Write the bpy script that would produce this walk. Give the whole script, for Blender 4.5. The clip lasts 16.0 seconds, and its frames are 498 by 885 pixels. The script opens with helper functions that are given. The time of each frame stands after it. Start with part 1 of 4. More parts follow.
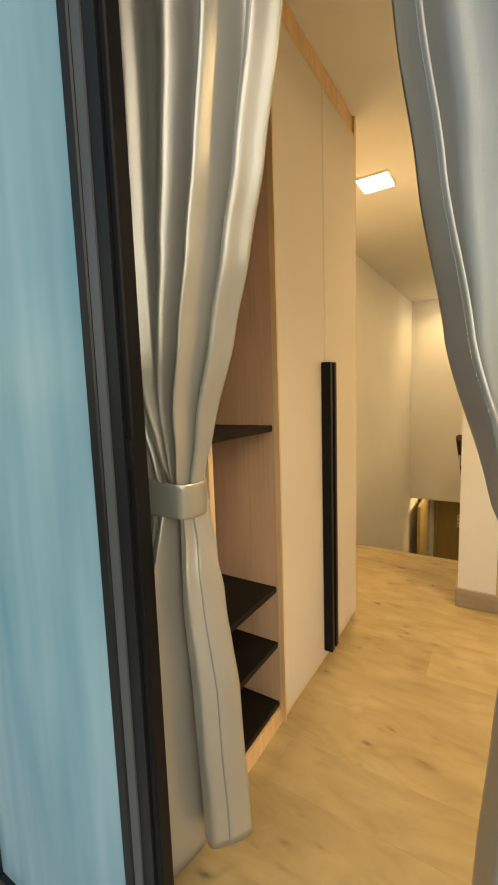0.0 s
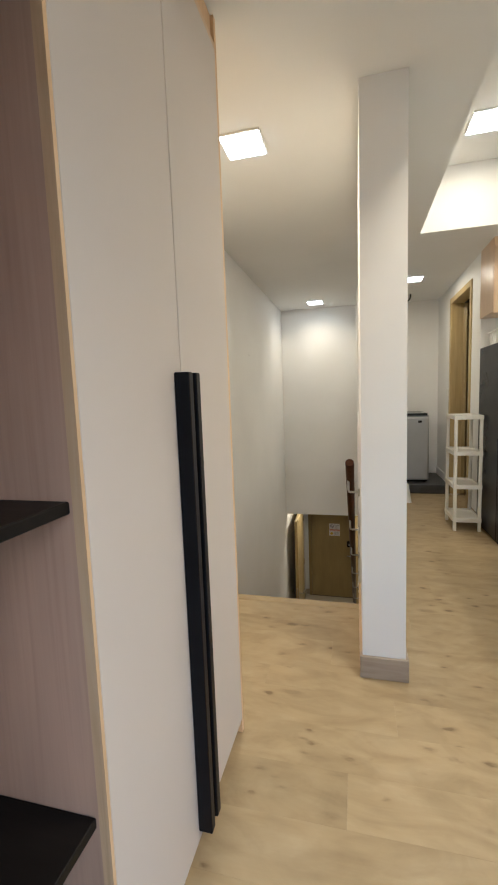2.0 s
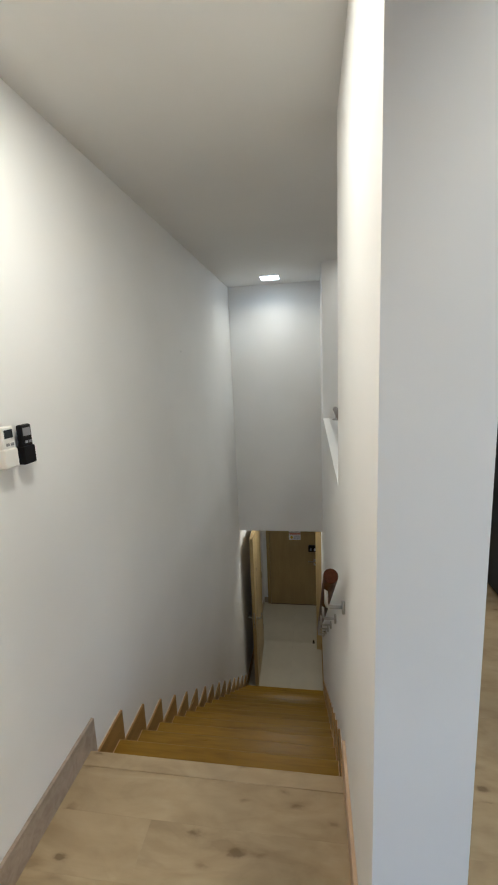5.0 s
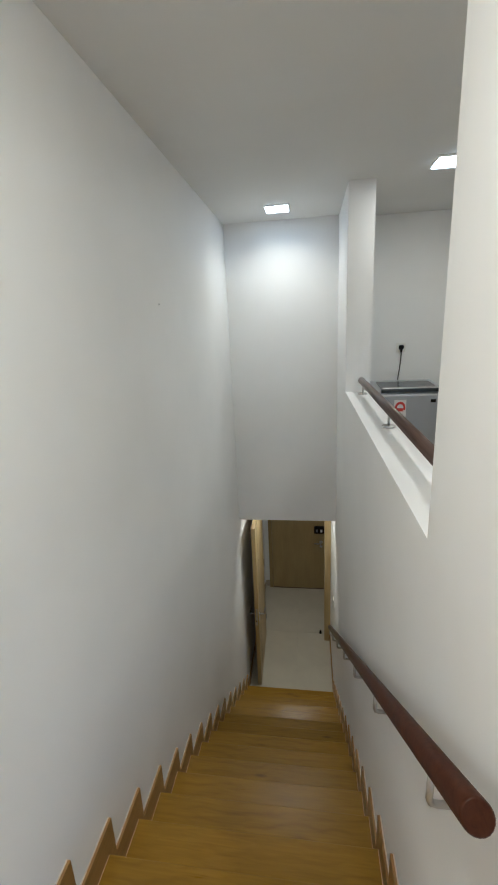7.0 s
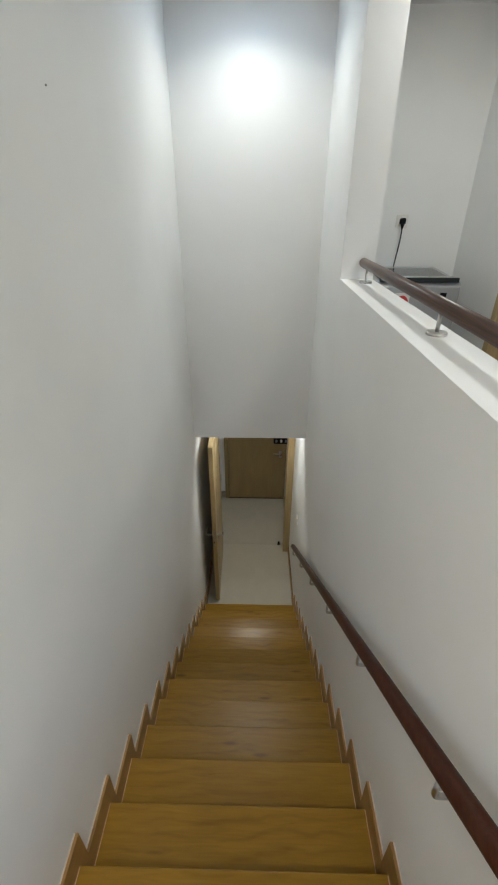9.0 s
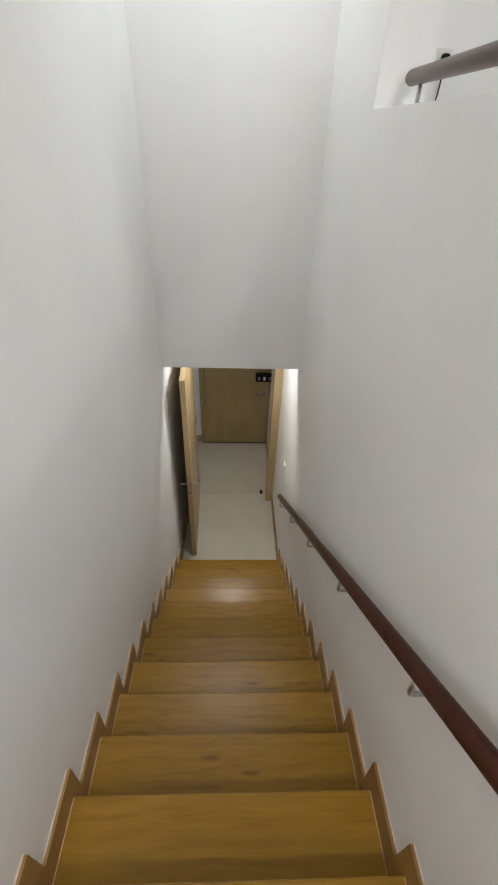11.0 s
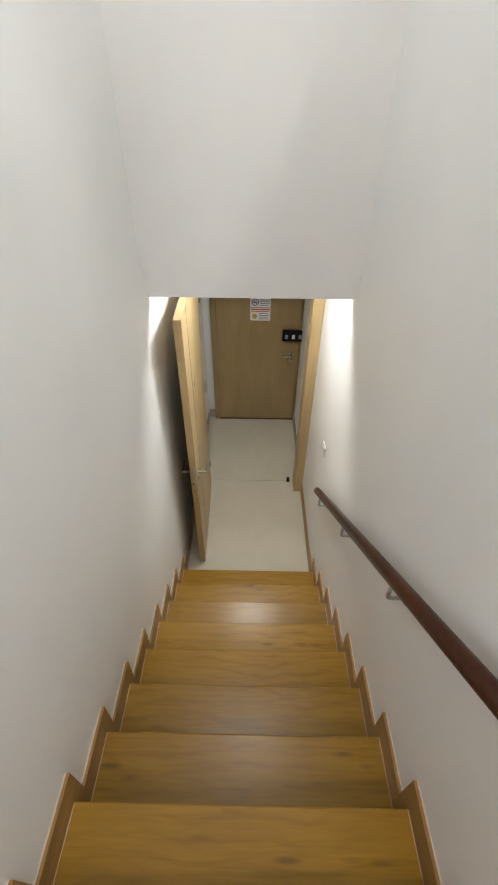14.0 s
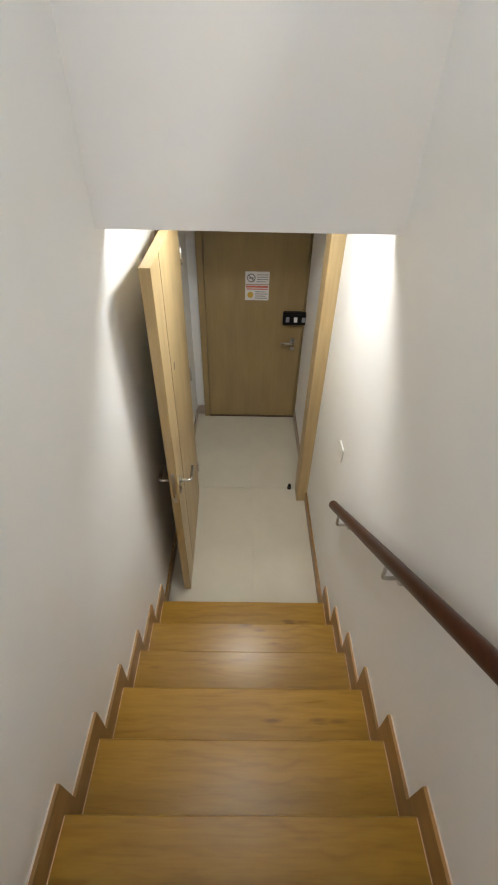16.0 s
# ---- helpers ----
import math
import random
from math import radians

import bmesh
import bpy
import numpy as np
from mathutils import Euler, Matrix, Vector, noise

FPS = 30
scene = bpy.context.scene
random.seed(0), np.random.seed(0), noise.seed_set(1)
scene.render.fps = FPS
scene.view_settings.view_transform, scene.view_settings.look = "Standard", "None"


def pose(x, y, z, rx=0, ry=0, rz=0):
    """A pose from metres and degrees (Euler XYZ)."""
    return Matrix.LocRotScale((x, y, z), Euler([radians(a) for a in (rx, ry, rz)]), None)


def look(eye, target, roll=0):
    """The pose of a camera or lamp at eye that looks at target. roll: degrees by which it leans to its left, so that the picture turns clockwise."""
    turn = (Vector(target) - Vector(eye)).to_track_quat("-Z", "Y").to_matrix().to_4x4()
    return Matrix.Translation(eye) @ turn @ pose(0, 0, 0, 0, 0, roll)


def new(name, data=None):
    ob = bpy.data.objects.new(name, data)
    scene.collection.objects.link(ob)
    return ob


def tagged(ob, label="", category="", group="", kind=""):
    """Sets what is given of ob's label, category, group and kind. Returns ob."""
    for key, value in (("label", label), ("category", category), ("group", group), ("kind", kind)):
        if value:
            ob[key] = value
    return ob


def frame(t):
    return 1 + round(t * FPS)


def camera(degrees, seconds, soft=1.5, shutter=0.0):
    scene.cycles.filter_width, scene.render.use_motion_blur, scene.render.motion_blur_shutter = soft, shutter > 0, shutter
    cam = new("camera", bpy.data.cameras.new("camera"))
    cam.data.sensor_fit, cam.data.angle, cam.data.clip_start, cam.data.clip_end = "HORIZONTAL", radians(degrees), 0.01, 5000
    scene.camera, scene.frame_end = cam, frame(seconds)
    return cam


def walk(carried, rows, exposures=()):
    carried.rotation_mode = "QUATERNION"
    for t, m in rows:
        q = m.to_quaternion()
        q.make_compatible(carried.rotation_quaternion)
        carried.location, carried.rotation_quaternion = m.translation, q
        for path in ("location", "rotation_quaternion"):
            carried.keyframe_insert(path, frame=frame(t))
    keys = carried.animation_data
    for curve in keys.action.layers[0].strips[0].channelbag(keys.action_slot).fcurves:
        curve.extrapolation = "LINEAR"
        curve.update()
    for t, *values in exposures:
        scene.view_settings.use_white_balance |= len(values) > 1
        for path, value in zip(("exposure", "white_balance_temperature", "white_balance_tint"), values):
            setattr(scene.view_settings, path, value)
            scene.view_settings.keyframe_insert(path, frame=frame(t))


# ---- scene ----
cam = camera(61.7, 16.0, soft=2.0)
PATH = [
    (0, (0.016, 0.123, 1.179), (-1.029, 1.812, 0.939), -1.9),
    (0.5, (-0.072, 0.266, 1.184), (-0.918, 2.066, 0.968), -1.6),
    (1, (-0.137, 0.421, 1.19), (-0.829, 2.287, 0.987), -1.5),
    (1.5, (-0.172, 0.596, 1.219), (-0.756, 2.499, 1.019), -1.8),
    (2, (-0.193, 0.762, 1.222), (-0.689, 2.687, 1.004), -2.1),
    (2.5, (-0.237, 0.901, 1.227), (-0.64, 2.846, 0.989), -2.5),
    (3, (-0.287, 1.124, 1.248), (-0.611, 3.077, 0.96), -2.8),
    (3.5, (-0.327, 1.308, 1.382), (-0.608, 3.26, 1.05), -2.9),
    (4, (-0.321, 1.407, 1.465), (-0.596, 3.359, 1.125), -2.7),
    (4.5, (-0.268, 1.609, 1.499), (-0.568, 3.556, 1.152), -2.4),
    (7, (-0.444, 2.617, 1.489), (-0.728, 4.523, 0.958), -2.7),
    (7.5, (-0.502, 2.814, 1.464), (-0.73, 4.694, 0.825), -2.4),
    (8, (-0.538, 3.022, 1.416), (-0.708, 4.86, 0.651), -1.9),
    (8.5, (-0.561, 3.193, 1.376), (-0.668, 4.979, 0.489), -1.0),
    (9, (-0.619, 3.337, 1.345), (-0.656, 5.073, 0.358), -0.0),
    (11.5, (-0.665, 3.992, 0.825), (-0.584, 5.559, -0.411), 2.4),
    (12, (-0.625, 4.128, 0.739), (-0.545, 5.669, -0.528), 2.4),
    (12.5, (-0.665, 4.287, 0.607), (-0.614, 5.818, -0.673), 1.9),
    (13, (-0.7, 4.437, 0.504), (-0.686, 5.964, -0.783), 0.8),
    (13.5, (-0.632, 4.556, 0.376), (-0.646, 6.08, -0.913), 0.6),
    (14, (-0.663, 4.691, 0.25), (-0.679, 6.223, -1.030), 0.5),
    (14.5, (-0.692, 4.804, 0.183), (-0.692, 6.342, -1.090), 0.9),
    (15, (-0.648, 4.92, 0.055), (-0.64, 6.465, -1.209), 1.0),
    (15.5, (-0.646, 5.031, 0.008), (-0.619, 6.571, -1.262), 1.1),
    (16, (-0.689, 5.168, -0.157), (-0.668, 6.705, -1.432), 1.4),
]
EXPOSURES = [(0.0, 0.53, 9800, 5), (0.4, 0.53, 8300, 5), (0.8, 0.52, 8200, 5), (1.5, 0.5, 7000, 5), (2.0, 0.5, 5100, 6), (2.7, 0.37, 4650, 7), (3.5, 0.29, 4600, 7), (4.5, 0.14, 4580, 5), (7.0, 0.49, 4420, 4), (9.0, 0.67, 4440, 4), (11.5, 1.27, 4470, 8), (12.5, 1.5, 4490, 8), (14.5, 1.68, 4530, 8), (16.0, 1.66, 4550, 8)]
walk(cam, [(t, look(eye, target, roll)) for t, eye, target, roll in PATH], EXPOSURES)

# ---- world and light ----
world = bpy.data.worlds.new("world")
scene.world = world
world.use_nodes = True
wn = world.node_tree.nodes
sky = wn.new("ShaderNodeTexSky")
sky.sky_type, sky.sun_disc = "NISHITA", False
sky.sun_elevation, sky.sun_rotation = radians(33), radians(133)
world.node_tree.links.new(sky.outputs[0], wn["Background"].inputs[0])
wn["Background"].inputs[1].default_value = 0.12
sun = new("sun", bpy.data.lights.new("sun", "SUN"))
sun.data.energy, sun.data.angle, sun.data.color = 0.6, radians(70), (0.80, 0.92, 1.0)
sun.matrix_world = look((2.0, -1.9, 1.8), (0, 0, 0))

LAMP = (1.0, 0.73, 0.42)


# ---- material helpers ----
def rgb(c):
    return (c[0], c[1], c[2], 1.0)


def nodes_of(name):
    m = bpy.data.materials.new(name)
    m.use_nodes = True
    return m, m.node_tree.nodes, m.node_tree.links, m.node_tree.nodes["Principled BSDF"]


def coords(n, l, scale, shift=False):
    """Object coordinates, scaled; with shift, moved by the object's own random number."""
    tc = n.new("ShaderNodeTexCoord")
    mp = n.new("ShaderNodeMapping")
    mp.inputs["Scale"].default_value = scale
    l.new(tc.outputs["Object"], mp.inputs["Vector"])
    if shift:
        info = n.new("ShaderNodeObjectInfo")
        mul = n.new("ShaderNodeMath")
        mul.operation = "MULTIPLY"
        mul.inputs[1].default_value = 37.0
        l.new(info.outputs["Random"], mul.inputs[0])
        l.new(mul.outputs[0], mp.inputs["Location"])
    return mp.outputs["Vector"]


def noise_tex(n, l, vec, scale, detail=4.0, rough=0.55, distort=0.0):
    t = n.new("ShaderNodeTexNoise")
    t.inputs["Scale"].default_value, t.inputs["Detail"].default_value = scale, detail
    t.inputs["Roughness"].default_value, t.inputs["Distortion"].default_value = rough, distort
    l.new(vec, t.inputs["Vector"])
    return t.outputs["Fac"]


def ramp(n, l, fac, stops):
    r = n.new("ShaderNodeValToRGB")
    el = r.color_ramp.elements
    while len(el) < len(stops):
        el.new(0.5)
    for e, (p, c) in zip(el, stops):
        e.position, e.color = p, rgb(c)
    l.new(fac, r.inputs[0])
    return r.outputs["Color"]


def mix(n, l, fac, a, b, mode="MIX"):
    m = n.new("ShaderNodeMix")
    m.data_type, m.blend_type = "RGBA", mode
    for sock, v in ((m.inputs["Factor"], fac), (m.inputs["A"], a), (m.inputs["B"], b)):
        if isinstance(v, (int, float)):
            sock.default_value = v
        elif isinstance(v, tuple):
            sock.default_value = rgb(v)
        else:
            l.new(v, sock)
    return m.outputs["Result"]


def bump(n, l, b, height, strength, dist):
    k = n.new("ShaderNodeBump")
    k.inputs["Strength"].default_value, k.inputs["Distance"].default_value = strength, dist
    l.new(height, k.inputs["Height"])
    l.new(k.outputs["Normal"], b.inputs["Normal"])


def plain(name, c, rough=0.5, metal=0.0, vary=0.08, scale=6.0, bumps=0.15, grain=220.0, rough_vary=0.1):
    """Paint, plastic or metal with soft blotches, fine grain and uneven gloss."""
    m, n, l, b = nodes_of(name)
    v = coords(n, l, (1, 1, 1))
    big = noise_tex(n, l, v, scale, 3)
    fine = noise_tex(n, l, v, grain, 2)
    lo, hi = tuple(x * (1 - vary) for x in c), tuple(min(1, x * (1 + vary)) for x in c)
    l.new(ramp(n, l, big, [(0.3, lo), (0.7, hi)]), b.inputs["Base Color"])
    mr = n.new("ShaderNodeMapRange")
    mr.inputs["To Min"].default_value, mr.inputs["To Max"].default_value = max(0.02, rough - rough_vary), min(1, rough + rough_vary)
    l.new(big, mr.inputs["Value"])
    l.new(mr.outputs[0], b.inputs["Roughness"])
    b.inputs["Metallic"].default_value = metal
    if bumps:
        bump(n, l, b, fine, bumps, 0.001)
    return m


def wood(name, dark, mid, light, along, rough=0.35, stretch=14.0, scale=2.2, vary=0.12, knots=0.0, knot_color=(0.12, 0.07, 0.03), contrast=0.22, cloud=0.55):
    """Wood whose grain runs along axis 0, 1 or 2, each piece with its own cut and tone."""
    m, n, l, b = nodes_of(name)
    s = [stretch, stretch, stretch]
    s[along] = 1.0
    v = coords(n, l, tuple(s), True)
    g = noise_tex(n, l, v, scale, 7, 0.62, 0.6)
    col = ramp(n, l, g, [(0.5 - contrast, dark), (0.5, mid), (0.5 + contrast, light)])
    s2 = [5.0, 5.0, 5.0]
    s2[along] = 1.1
    v2 = coords(n, l, tuple(s2), True)
    broad = noise_tex(n, l, v2, 1.3, 3)
    col = mix(n, l, cloud, col, ramp(n, l, broad, [(0.3, (0.72, 0.72, 0.72)), (0.68, (1.12, 1.1, 1.06))]), "MULTIPLY")
    if knots:
        s3 = [7.5, 7.5, 7.5]
        s3[along] = 3.2
        v3 = coords(n, l, tuple(s3), True)
        wob = noise_tex(n, l, v3, 2.0, 3)
        vor = n.new("ShaderNodeTexVoronoi")
        vor.inputs["Scale"].default_value = 1.0
        vor.inputs["Randomness"].default_value = 1.0
        l.new(v3, vor.inputs["Vector"])
        add = n.new("ShaderNodeMath")
        add.operation = "MULTIPLY_ADD"
        add.inputs[1].default_value = 0.32
        l.new(wob, add.inputs[0])
        l.new(vor.outputs["Distance"], add.inputs[2])
        mask = ramp(n, l, add.outputs[0], [(0.17, (1, 1, 1)), (0.36, (0, 0, 0))])
        pick = n.new("ShaderNodeTexNoise")
        pick.inputs["Scale"].default_value = 0.55
        l.new(v3, pick.inputs["Vector"])
        few = ramp(n, l, pick.outputs["Fac"], [(0.46, (0, 0, 0)), (0.56, (1, 1, 1))])
        both = mix(n, l, 1.0, mask, few, "MULTIPLY")
        kf = mix(n, l, knots, (0, 0, 0), both)
        col = mix(n, l, kf, col, knot_color)
    info = n.new("ShaderNodeObjectInfo")
    tone = n.new("ShaderNodeMapRange")
    tone.inputs["To Min"].default_value, tone.inputs["To Max"].default_value = 1 - vary, 1 + vary
    l.new(info.outputs["Random"], tone.inputs["Value"])
    hs = n.new("ShaderNodeHueSaturation")
    l.new(tone.outputs[0], hs.inputs["Value"])
    l.new(col, hs.inputs["Color"])
    l.new(hs.outputs[0], b.inputs["Base Color"])
    mr = n.new("ShaderNodeMapRange")
    mr.inputs["To Min"].default_value, mr.inputs["To Max"].default_value = max(0.05, rough - 0.07), rough + 0.1
    l.new(g, mr.inputs["Value"])
    l.new(mr.outputs[0], b.inputs["Roughness"])
    bump(n, l, b, g, 0.12, 0.001)
    return m


def fabric(name, c, rough=0.4, sheen=0.4, weave=900.0):
    m, n, l, b = nodes_of(name)
    v = coords(n, l, (1, 1, 0.35))
    big = noise_tex(n, l, v, 5.0, 4)
    fine = noise_tex(n, l, v, weave, 2)
    l.new(ramp(n, l, big, [(0.3, tuple(x * 0.92 for x in c)), (0.7, tuple(x * 1.06 for x in c))]), b.inputs["Base Color"])
    b.inputs["Roughness"].default_value = rough
    b.inputs["Sheen Weight"].default_value = sheen
    b.inputs["Specular IOR Level"].default_value = 0.9
    wr = noise_tex(n, l, coords(n, l, (1, 1, 0.5)), 22.0, 3)
    mx = mix(n, l, 0.25, wr, fine)
    bump(n, l, b, mx, 0.25, 0.004)
    return m


def glow(name, c, strength):
    m, n, l, b = nodes_of(name)
    b.inputs["Base Color"].default_value = rgb((0.8, 0.8, 0.8))
    b.inputs["Emission Color"].default_value = rgb(c)
    b.inputs["Emission Strength"].default_value = strength
    return m


def plank_floor(name):
    """Pale oak vinyl: soft cloudy figure along x, with scattered dark knots and smudges."""
    m, n, l, b = nodes_of(name)
    g = noise_tex(n, l, coords(n, l, (1.3, 3.6, 1), True), 2.2, 5, 0.55, 1.5)
    col = ramp(n, l, g, [(0.25, (0.325, 0.245, 0.135)), (0.47, (0.395, 0.305, 0.172)), (0.60, (0.42, 0.328, 0.19)), (0.78, (0.46, 0.368, 0.222))])
    cloud = noise_tex(n, l, coords(n, l, (1.0, 1.7, 1), True), 4.2, 4, 0.6, 1.0)
    col = mix(n, l, 0.38, col, ramp(n, l, cloud, [(0.34, (0.68, 0.66, 0.62)), (0.50, (0.98, 0.98, 0.98)), (0.68, (1.12, 1.11, 1.09))]), "MULTIPLY")
    hair = noise_tex(n, l, coords(n, l, (2.0, 60.0, 1), True), 3.0, 5, 0.65, 0.3)
    col = mix(n, l, 0.12, col, ramp(n, l, hair, [(0.35, (0.86, 0.85, 0.83)), (0.6, (1.04, 1.04, 1.03))]), "MULTIPLY")
    for size, deep, lim in (((2.6, 8.5, 1), 0.42, 0.53), ((6.0, 13.0, 1), 0.85, 0.53)):
        v = coords(n, l, size, True)
        wob = noise_tex(n, l, v, 2.4, 4)
        vor = n.new("ShaderNodeTexVoronoi")
        vor.voronoi_dimensions = "2D"
        vor.inputs["Scale"].default_value = 1.0
        l.new(v, vor.inputs["Vector"])
        add = n.new("ShaderNodeMath")
        add.operation = "MULTIPLY_ADD"
        add.inputs[1].default_value = 0.6
        l.new(wob, add.inputs[0])
        l.new(vor.outputs["Distance"], add.inputs[2])
        core = ramp(n, l, add.outputs[0], [(0.33, (1, 1, 1)), (0.38, (0.55, 0.55, 0.55)), (0.46, (0.12, 0.12, 0.12)), (0.58, (0, 0, 0))])
        few = ramp(n, l, noise_tex(n, l, v, 0.6, 2), [(lim, (0, 0, 0)), (lim + 0.07, (1, 1, 1))])
        spot = mix(n, l, 1.0, core, few, "MULTIPLY")
        col = mix(n, l, mix(n, l, deep, (0, 0, 0), spot), col, (0.15, 0.10, 0.048))
    info = n.new("ShaderNodeObjectInfo")
    tone = n.new("ShaderNodeMapRange")
    tone.inputs["To Min"].default_value, tone.inputs["To Max"].default_value = 0.95, 1.05
    l.new(info.outputs["Random"], tone.inputs["Value"])
    hs = n.new("ShaderNodeHueSaturation")
    l.new(tone.outputs[0], hs.inputs["Value"])
    l.new(col, hs.inputs["Color"])
    l.new(hs.outputs[0], b.inputs["Base Color"])
    b.inputs["Roughness"].default_value = 0.4
    b.inputs["Specular IOR Level"].default_value = 0.4
    bump(n, l, b, hair, 0.08, 0.001)
    return m


def oak_tread(name):
    """Varnished plain-sawn oak: arched growth rings cut by the board, fine pores, a few dark flecks."""
    m, n, l, b = nodes_of(name)
    v = coords(n, l, (1, 1, 1), True)
    warp = n.new("ShaderNodeTexNoise")
    warp.inputs["Scale"].default_value, warp.inputs["Detail"].default_value = 3.2, 2.5
    l.new(v, warp.inputs["Vector"])
    sub_ = n.new("ShaderNodeVectorMath")
    sub_.operation = "MULTIPLY_ADD"
    sub_.inputs[1].default_value = (0.08, 0.11, 0.11)
    l.new(warp.outputs["Color"], sub_.inputs[0])
    l.new(v, sub_.inputs[2])
    mp = n.new("ShaderNodeMapping")
    mp.inputs["Rotation"].default_value = (0.0, radians(10), radians(7))
    mp.inputs["Scale"].default_value = (0.6, 1.0, 1.0)
    l.new(sub_.outputs[0], mp.inputs["Vector"])
    w = n.new("ShaderNodeTexWave")
    w.wave_type, w.rings_direction = "RINGS", "X"
    w.inputs["Scale"].default_value, w.inputs["Distortion"].default_value = 8.5, 1.0
    w.inputs["Detail"].default_value, w.inputs["Detail Scale"].default_value = 2.0, 1.4
    l.new(mp.outputs[0], w.inputs["Vector"])
    pores = noise_tex(n, l, coords(n, l, (2.2, 26.0, 8.0), True), 2.4, 4, 0.55, 0.8)
    col = ramp(n, l, pores, [(0.25, (0.245, 0.134, 0.004)), (0.5, (0.290, 0.163, 0.005)), (0.75, (0.322, 0.186, 0.008))])
    rings = ramp(n, l, w.outputs["Fac"], [(0.0, (0.82, 0.79, 0.73)), (0.3, (0.965, 0.96, 0.945)), (0.9, (1.03, 1.03, 1.02))])
    region = ramp(n, l, noise_tex(n, l, coords(n, l, (1.6, 4.0, 2.0), True), 1.6, 2), [(0.38, (0.12, 0.12, 0.12)), (0.66, (0.85, 0.85, 0.85))])
    col = mix(n, l, region, col, mix(n, l, 1.0, col, rings, "MULTIPLY"))
    cloud = noise_tex(n, l, coords(n, l, (1.2, 5.0, 2.0), True), 2.2, 3)
    col = mix(n, l, 0.5, col, ramp(n, l, cloud, [(0.3, (0.80, 0.78, 0.74)), (0.7, (1.10, 1.10, 1.08))]), "MULTIPLY")
    fv = coords(n, l, (5.0, 22.0, 1), True)
    vor = n.new("ShaderNodeTexVoronoi")
    vor.inputs["Scale"].default_value = 1.0
    l.new(fv, vor.inputs["Vector"])
    fleck = ramp(n, l, vor.outputs["Distance"], [(0.10, (1, 1, 1)), (0.26, (0, 0, 0))])
    few = ramp(n, l, noise_tex(n, l, fv, 0.5, 1), [(0.56, (0, 0, 0)), (0.64, (0.7, 0.7, 0.7))])
    col = mix(n, l, mix(n, l, 1.0, fleck, few, "MULTIPLY"), col, (0.12, 0.062, 0.008))
    info = n.new("ShaderNodeObjectInfo")
    tone = n.new("ShaderNodeMapRange")
    tone.inputs["To Min"].default_value, tone.inputs["To Max"].default_value = 0.88, 1.12
    l.new(info.outputs["Random"], tone.inputs["Value"])
    hs = n.new("ShaderNodeHueSaturation")
    l.new(tone.outputs[0], hs.inputs["Value"])
    l.new(col, hs.inputs["Color"])
    l.new(hs.outputs[0], b.inputs["Base Color"])
    mr = n.new("ShaderNodeMapRange")
    mr.inputs["To Min"].default_value, mr.inputs["To Max"].default_value = 0.25, 0.34
    l.new(pores, mr.inputs["Value"])
    l.new(mr.outputs[0], b.inputs["Roughness"])
    b.inputs["Specular IOR Level"].default_value = 0.36
    bump(n, l, b, pores, 0.02, 0.0005)
    return m


def less_shine(m, level):
    m.node_tree.nodes["Principled BSDF"].inputs["Specular IOR Level"].default_value = level
    return m


def satin(m, level):
    m.node_tree.nodes["Principled BSDF"].inputs["Metallic"].default_value = level
    return m


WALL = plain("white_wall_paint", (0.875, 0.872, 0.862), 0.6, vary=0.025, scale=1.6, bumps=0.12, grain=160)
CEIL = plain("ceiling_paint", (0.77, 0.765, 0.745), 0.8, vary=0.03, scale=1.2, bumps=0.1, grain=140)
PLANK = plank_floor("oak_vinyl_plank")
STAIR = oak_tread("golden_stair_wood")
SKIRT = wood("stair_skirting_wood", (0.22, 0.125, 0.03), (0.30, 0.175, 0.048), (0.36, 0.215, 0.065), 1, 0.35, 14.0, 2.5, 0.06)
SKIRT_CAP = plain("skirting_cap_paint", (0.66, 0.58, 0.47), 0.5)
GREYWOOD = wood("greige_skirting", (0.30, 0.245, 0.19), (0.40, 0.335, 0.265), (0.47, 0.40, 0.325), 0, 0.45, 12.0, 2.0, 0.04)
DOORWOOD = wood("oak_door_veneer", (0.30, 0.222, 0.092), (0.335, 0.25, 0.108), (0.37, 0.28, 0.128), 2, 0.42, 26.0, 2.2, 0.03, contrast=0.4)
LEAFWOOD = wood("light_oak_door", (0.43, 0.325, 0.145), (0.49, 0.378, 0.18), (0.54, 0.42, 0.215), 2, 0.4, 24.0, 2.0, 0.03, knots=0.25, knot_color=(0.25, 0.14, 0.06))
CABWOOD = wood("pale_cabinet_wood", (0.57, 0.41, 0.26), (0.62, 0.455, 0.30), (0.66, 0.495, 0.335), 2, 0.3, 22.0, 2.0, 0.02, contrast=0.35)
EDGE = wood("oak_edge_band", (0.55, 0.36, 0.19), (0.68, 0.47, 0.27), (0.74, 0.54, 0.33), 2, 0.4, 20.0, 2.0, 0.03)
INSIDE = wood("wardrobe_inner_laminate", (0.45, 0.285, 0.198), (0.53, 0.345, 0.245), (0.58, 0.388, 0.28), 2, 0.5, 40.0, 2.0, 0.02, contrast=0.35)
DARKSHELF = less_shine(wood("dark_shelf_laminate", (0.005, 0.004, 0.0038), (0.007, 0.0058, 0.0052), (0.011, 0.009, 0.008), 0, 0.5, 20.0, 2.0, 0.05), 0.2)
FRONT = plain("greige_door_laminate", (0.60, 0.55, 0.515), 0.48, vary=0.02, scale=2.5, bumps=0.08, grain=300)
BLACK = less_shine(plain("black_powder_coat", (0.008, 0.008, 0.010), 0.38, vary=0.15, scale=9), 0.12)
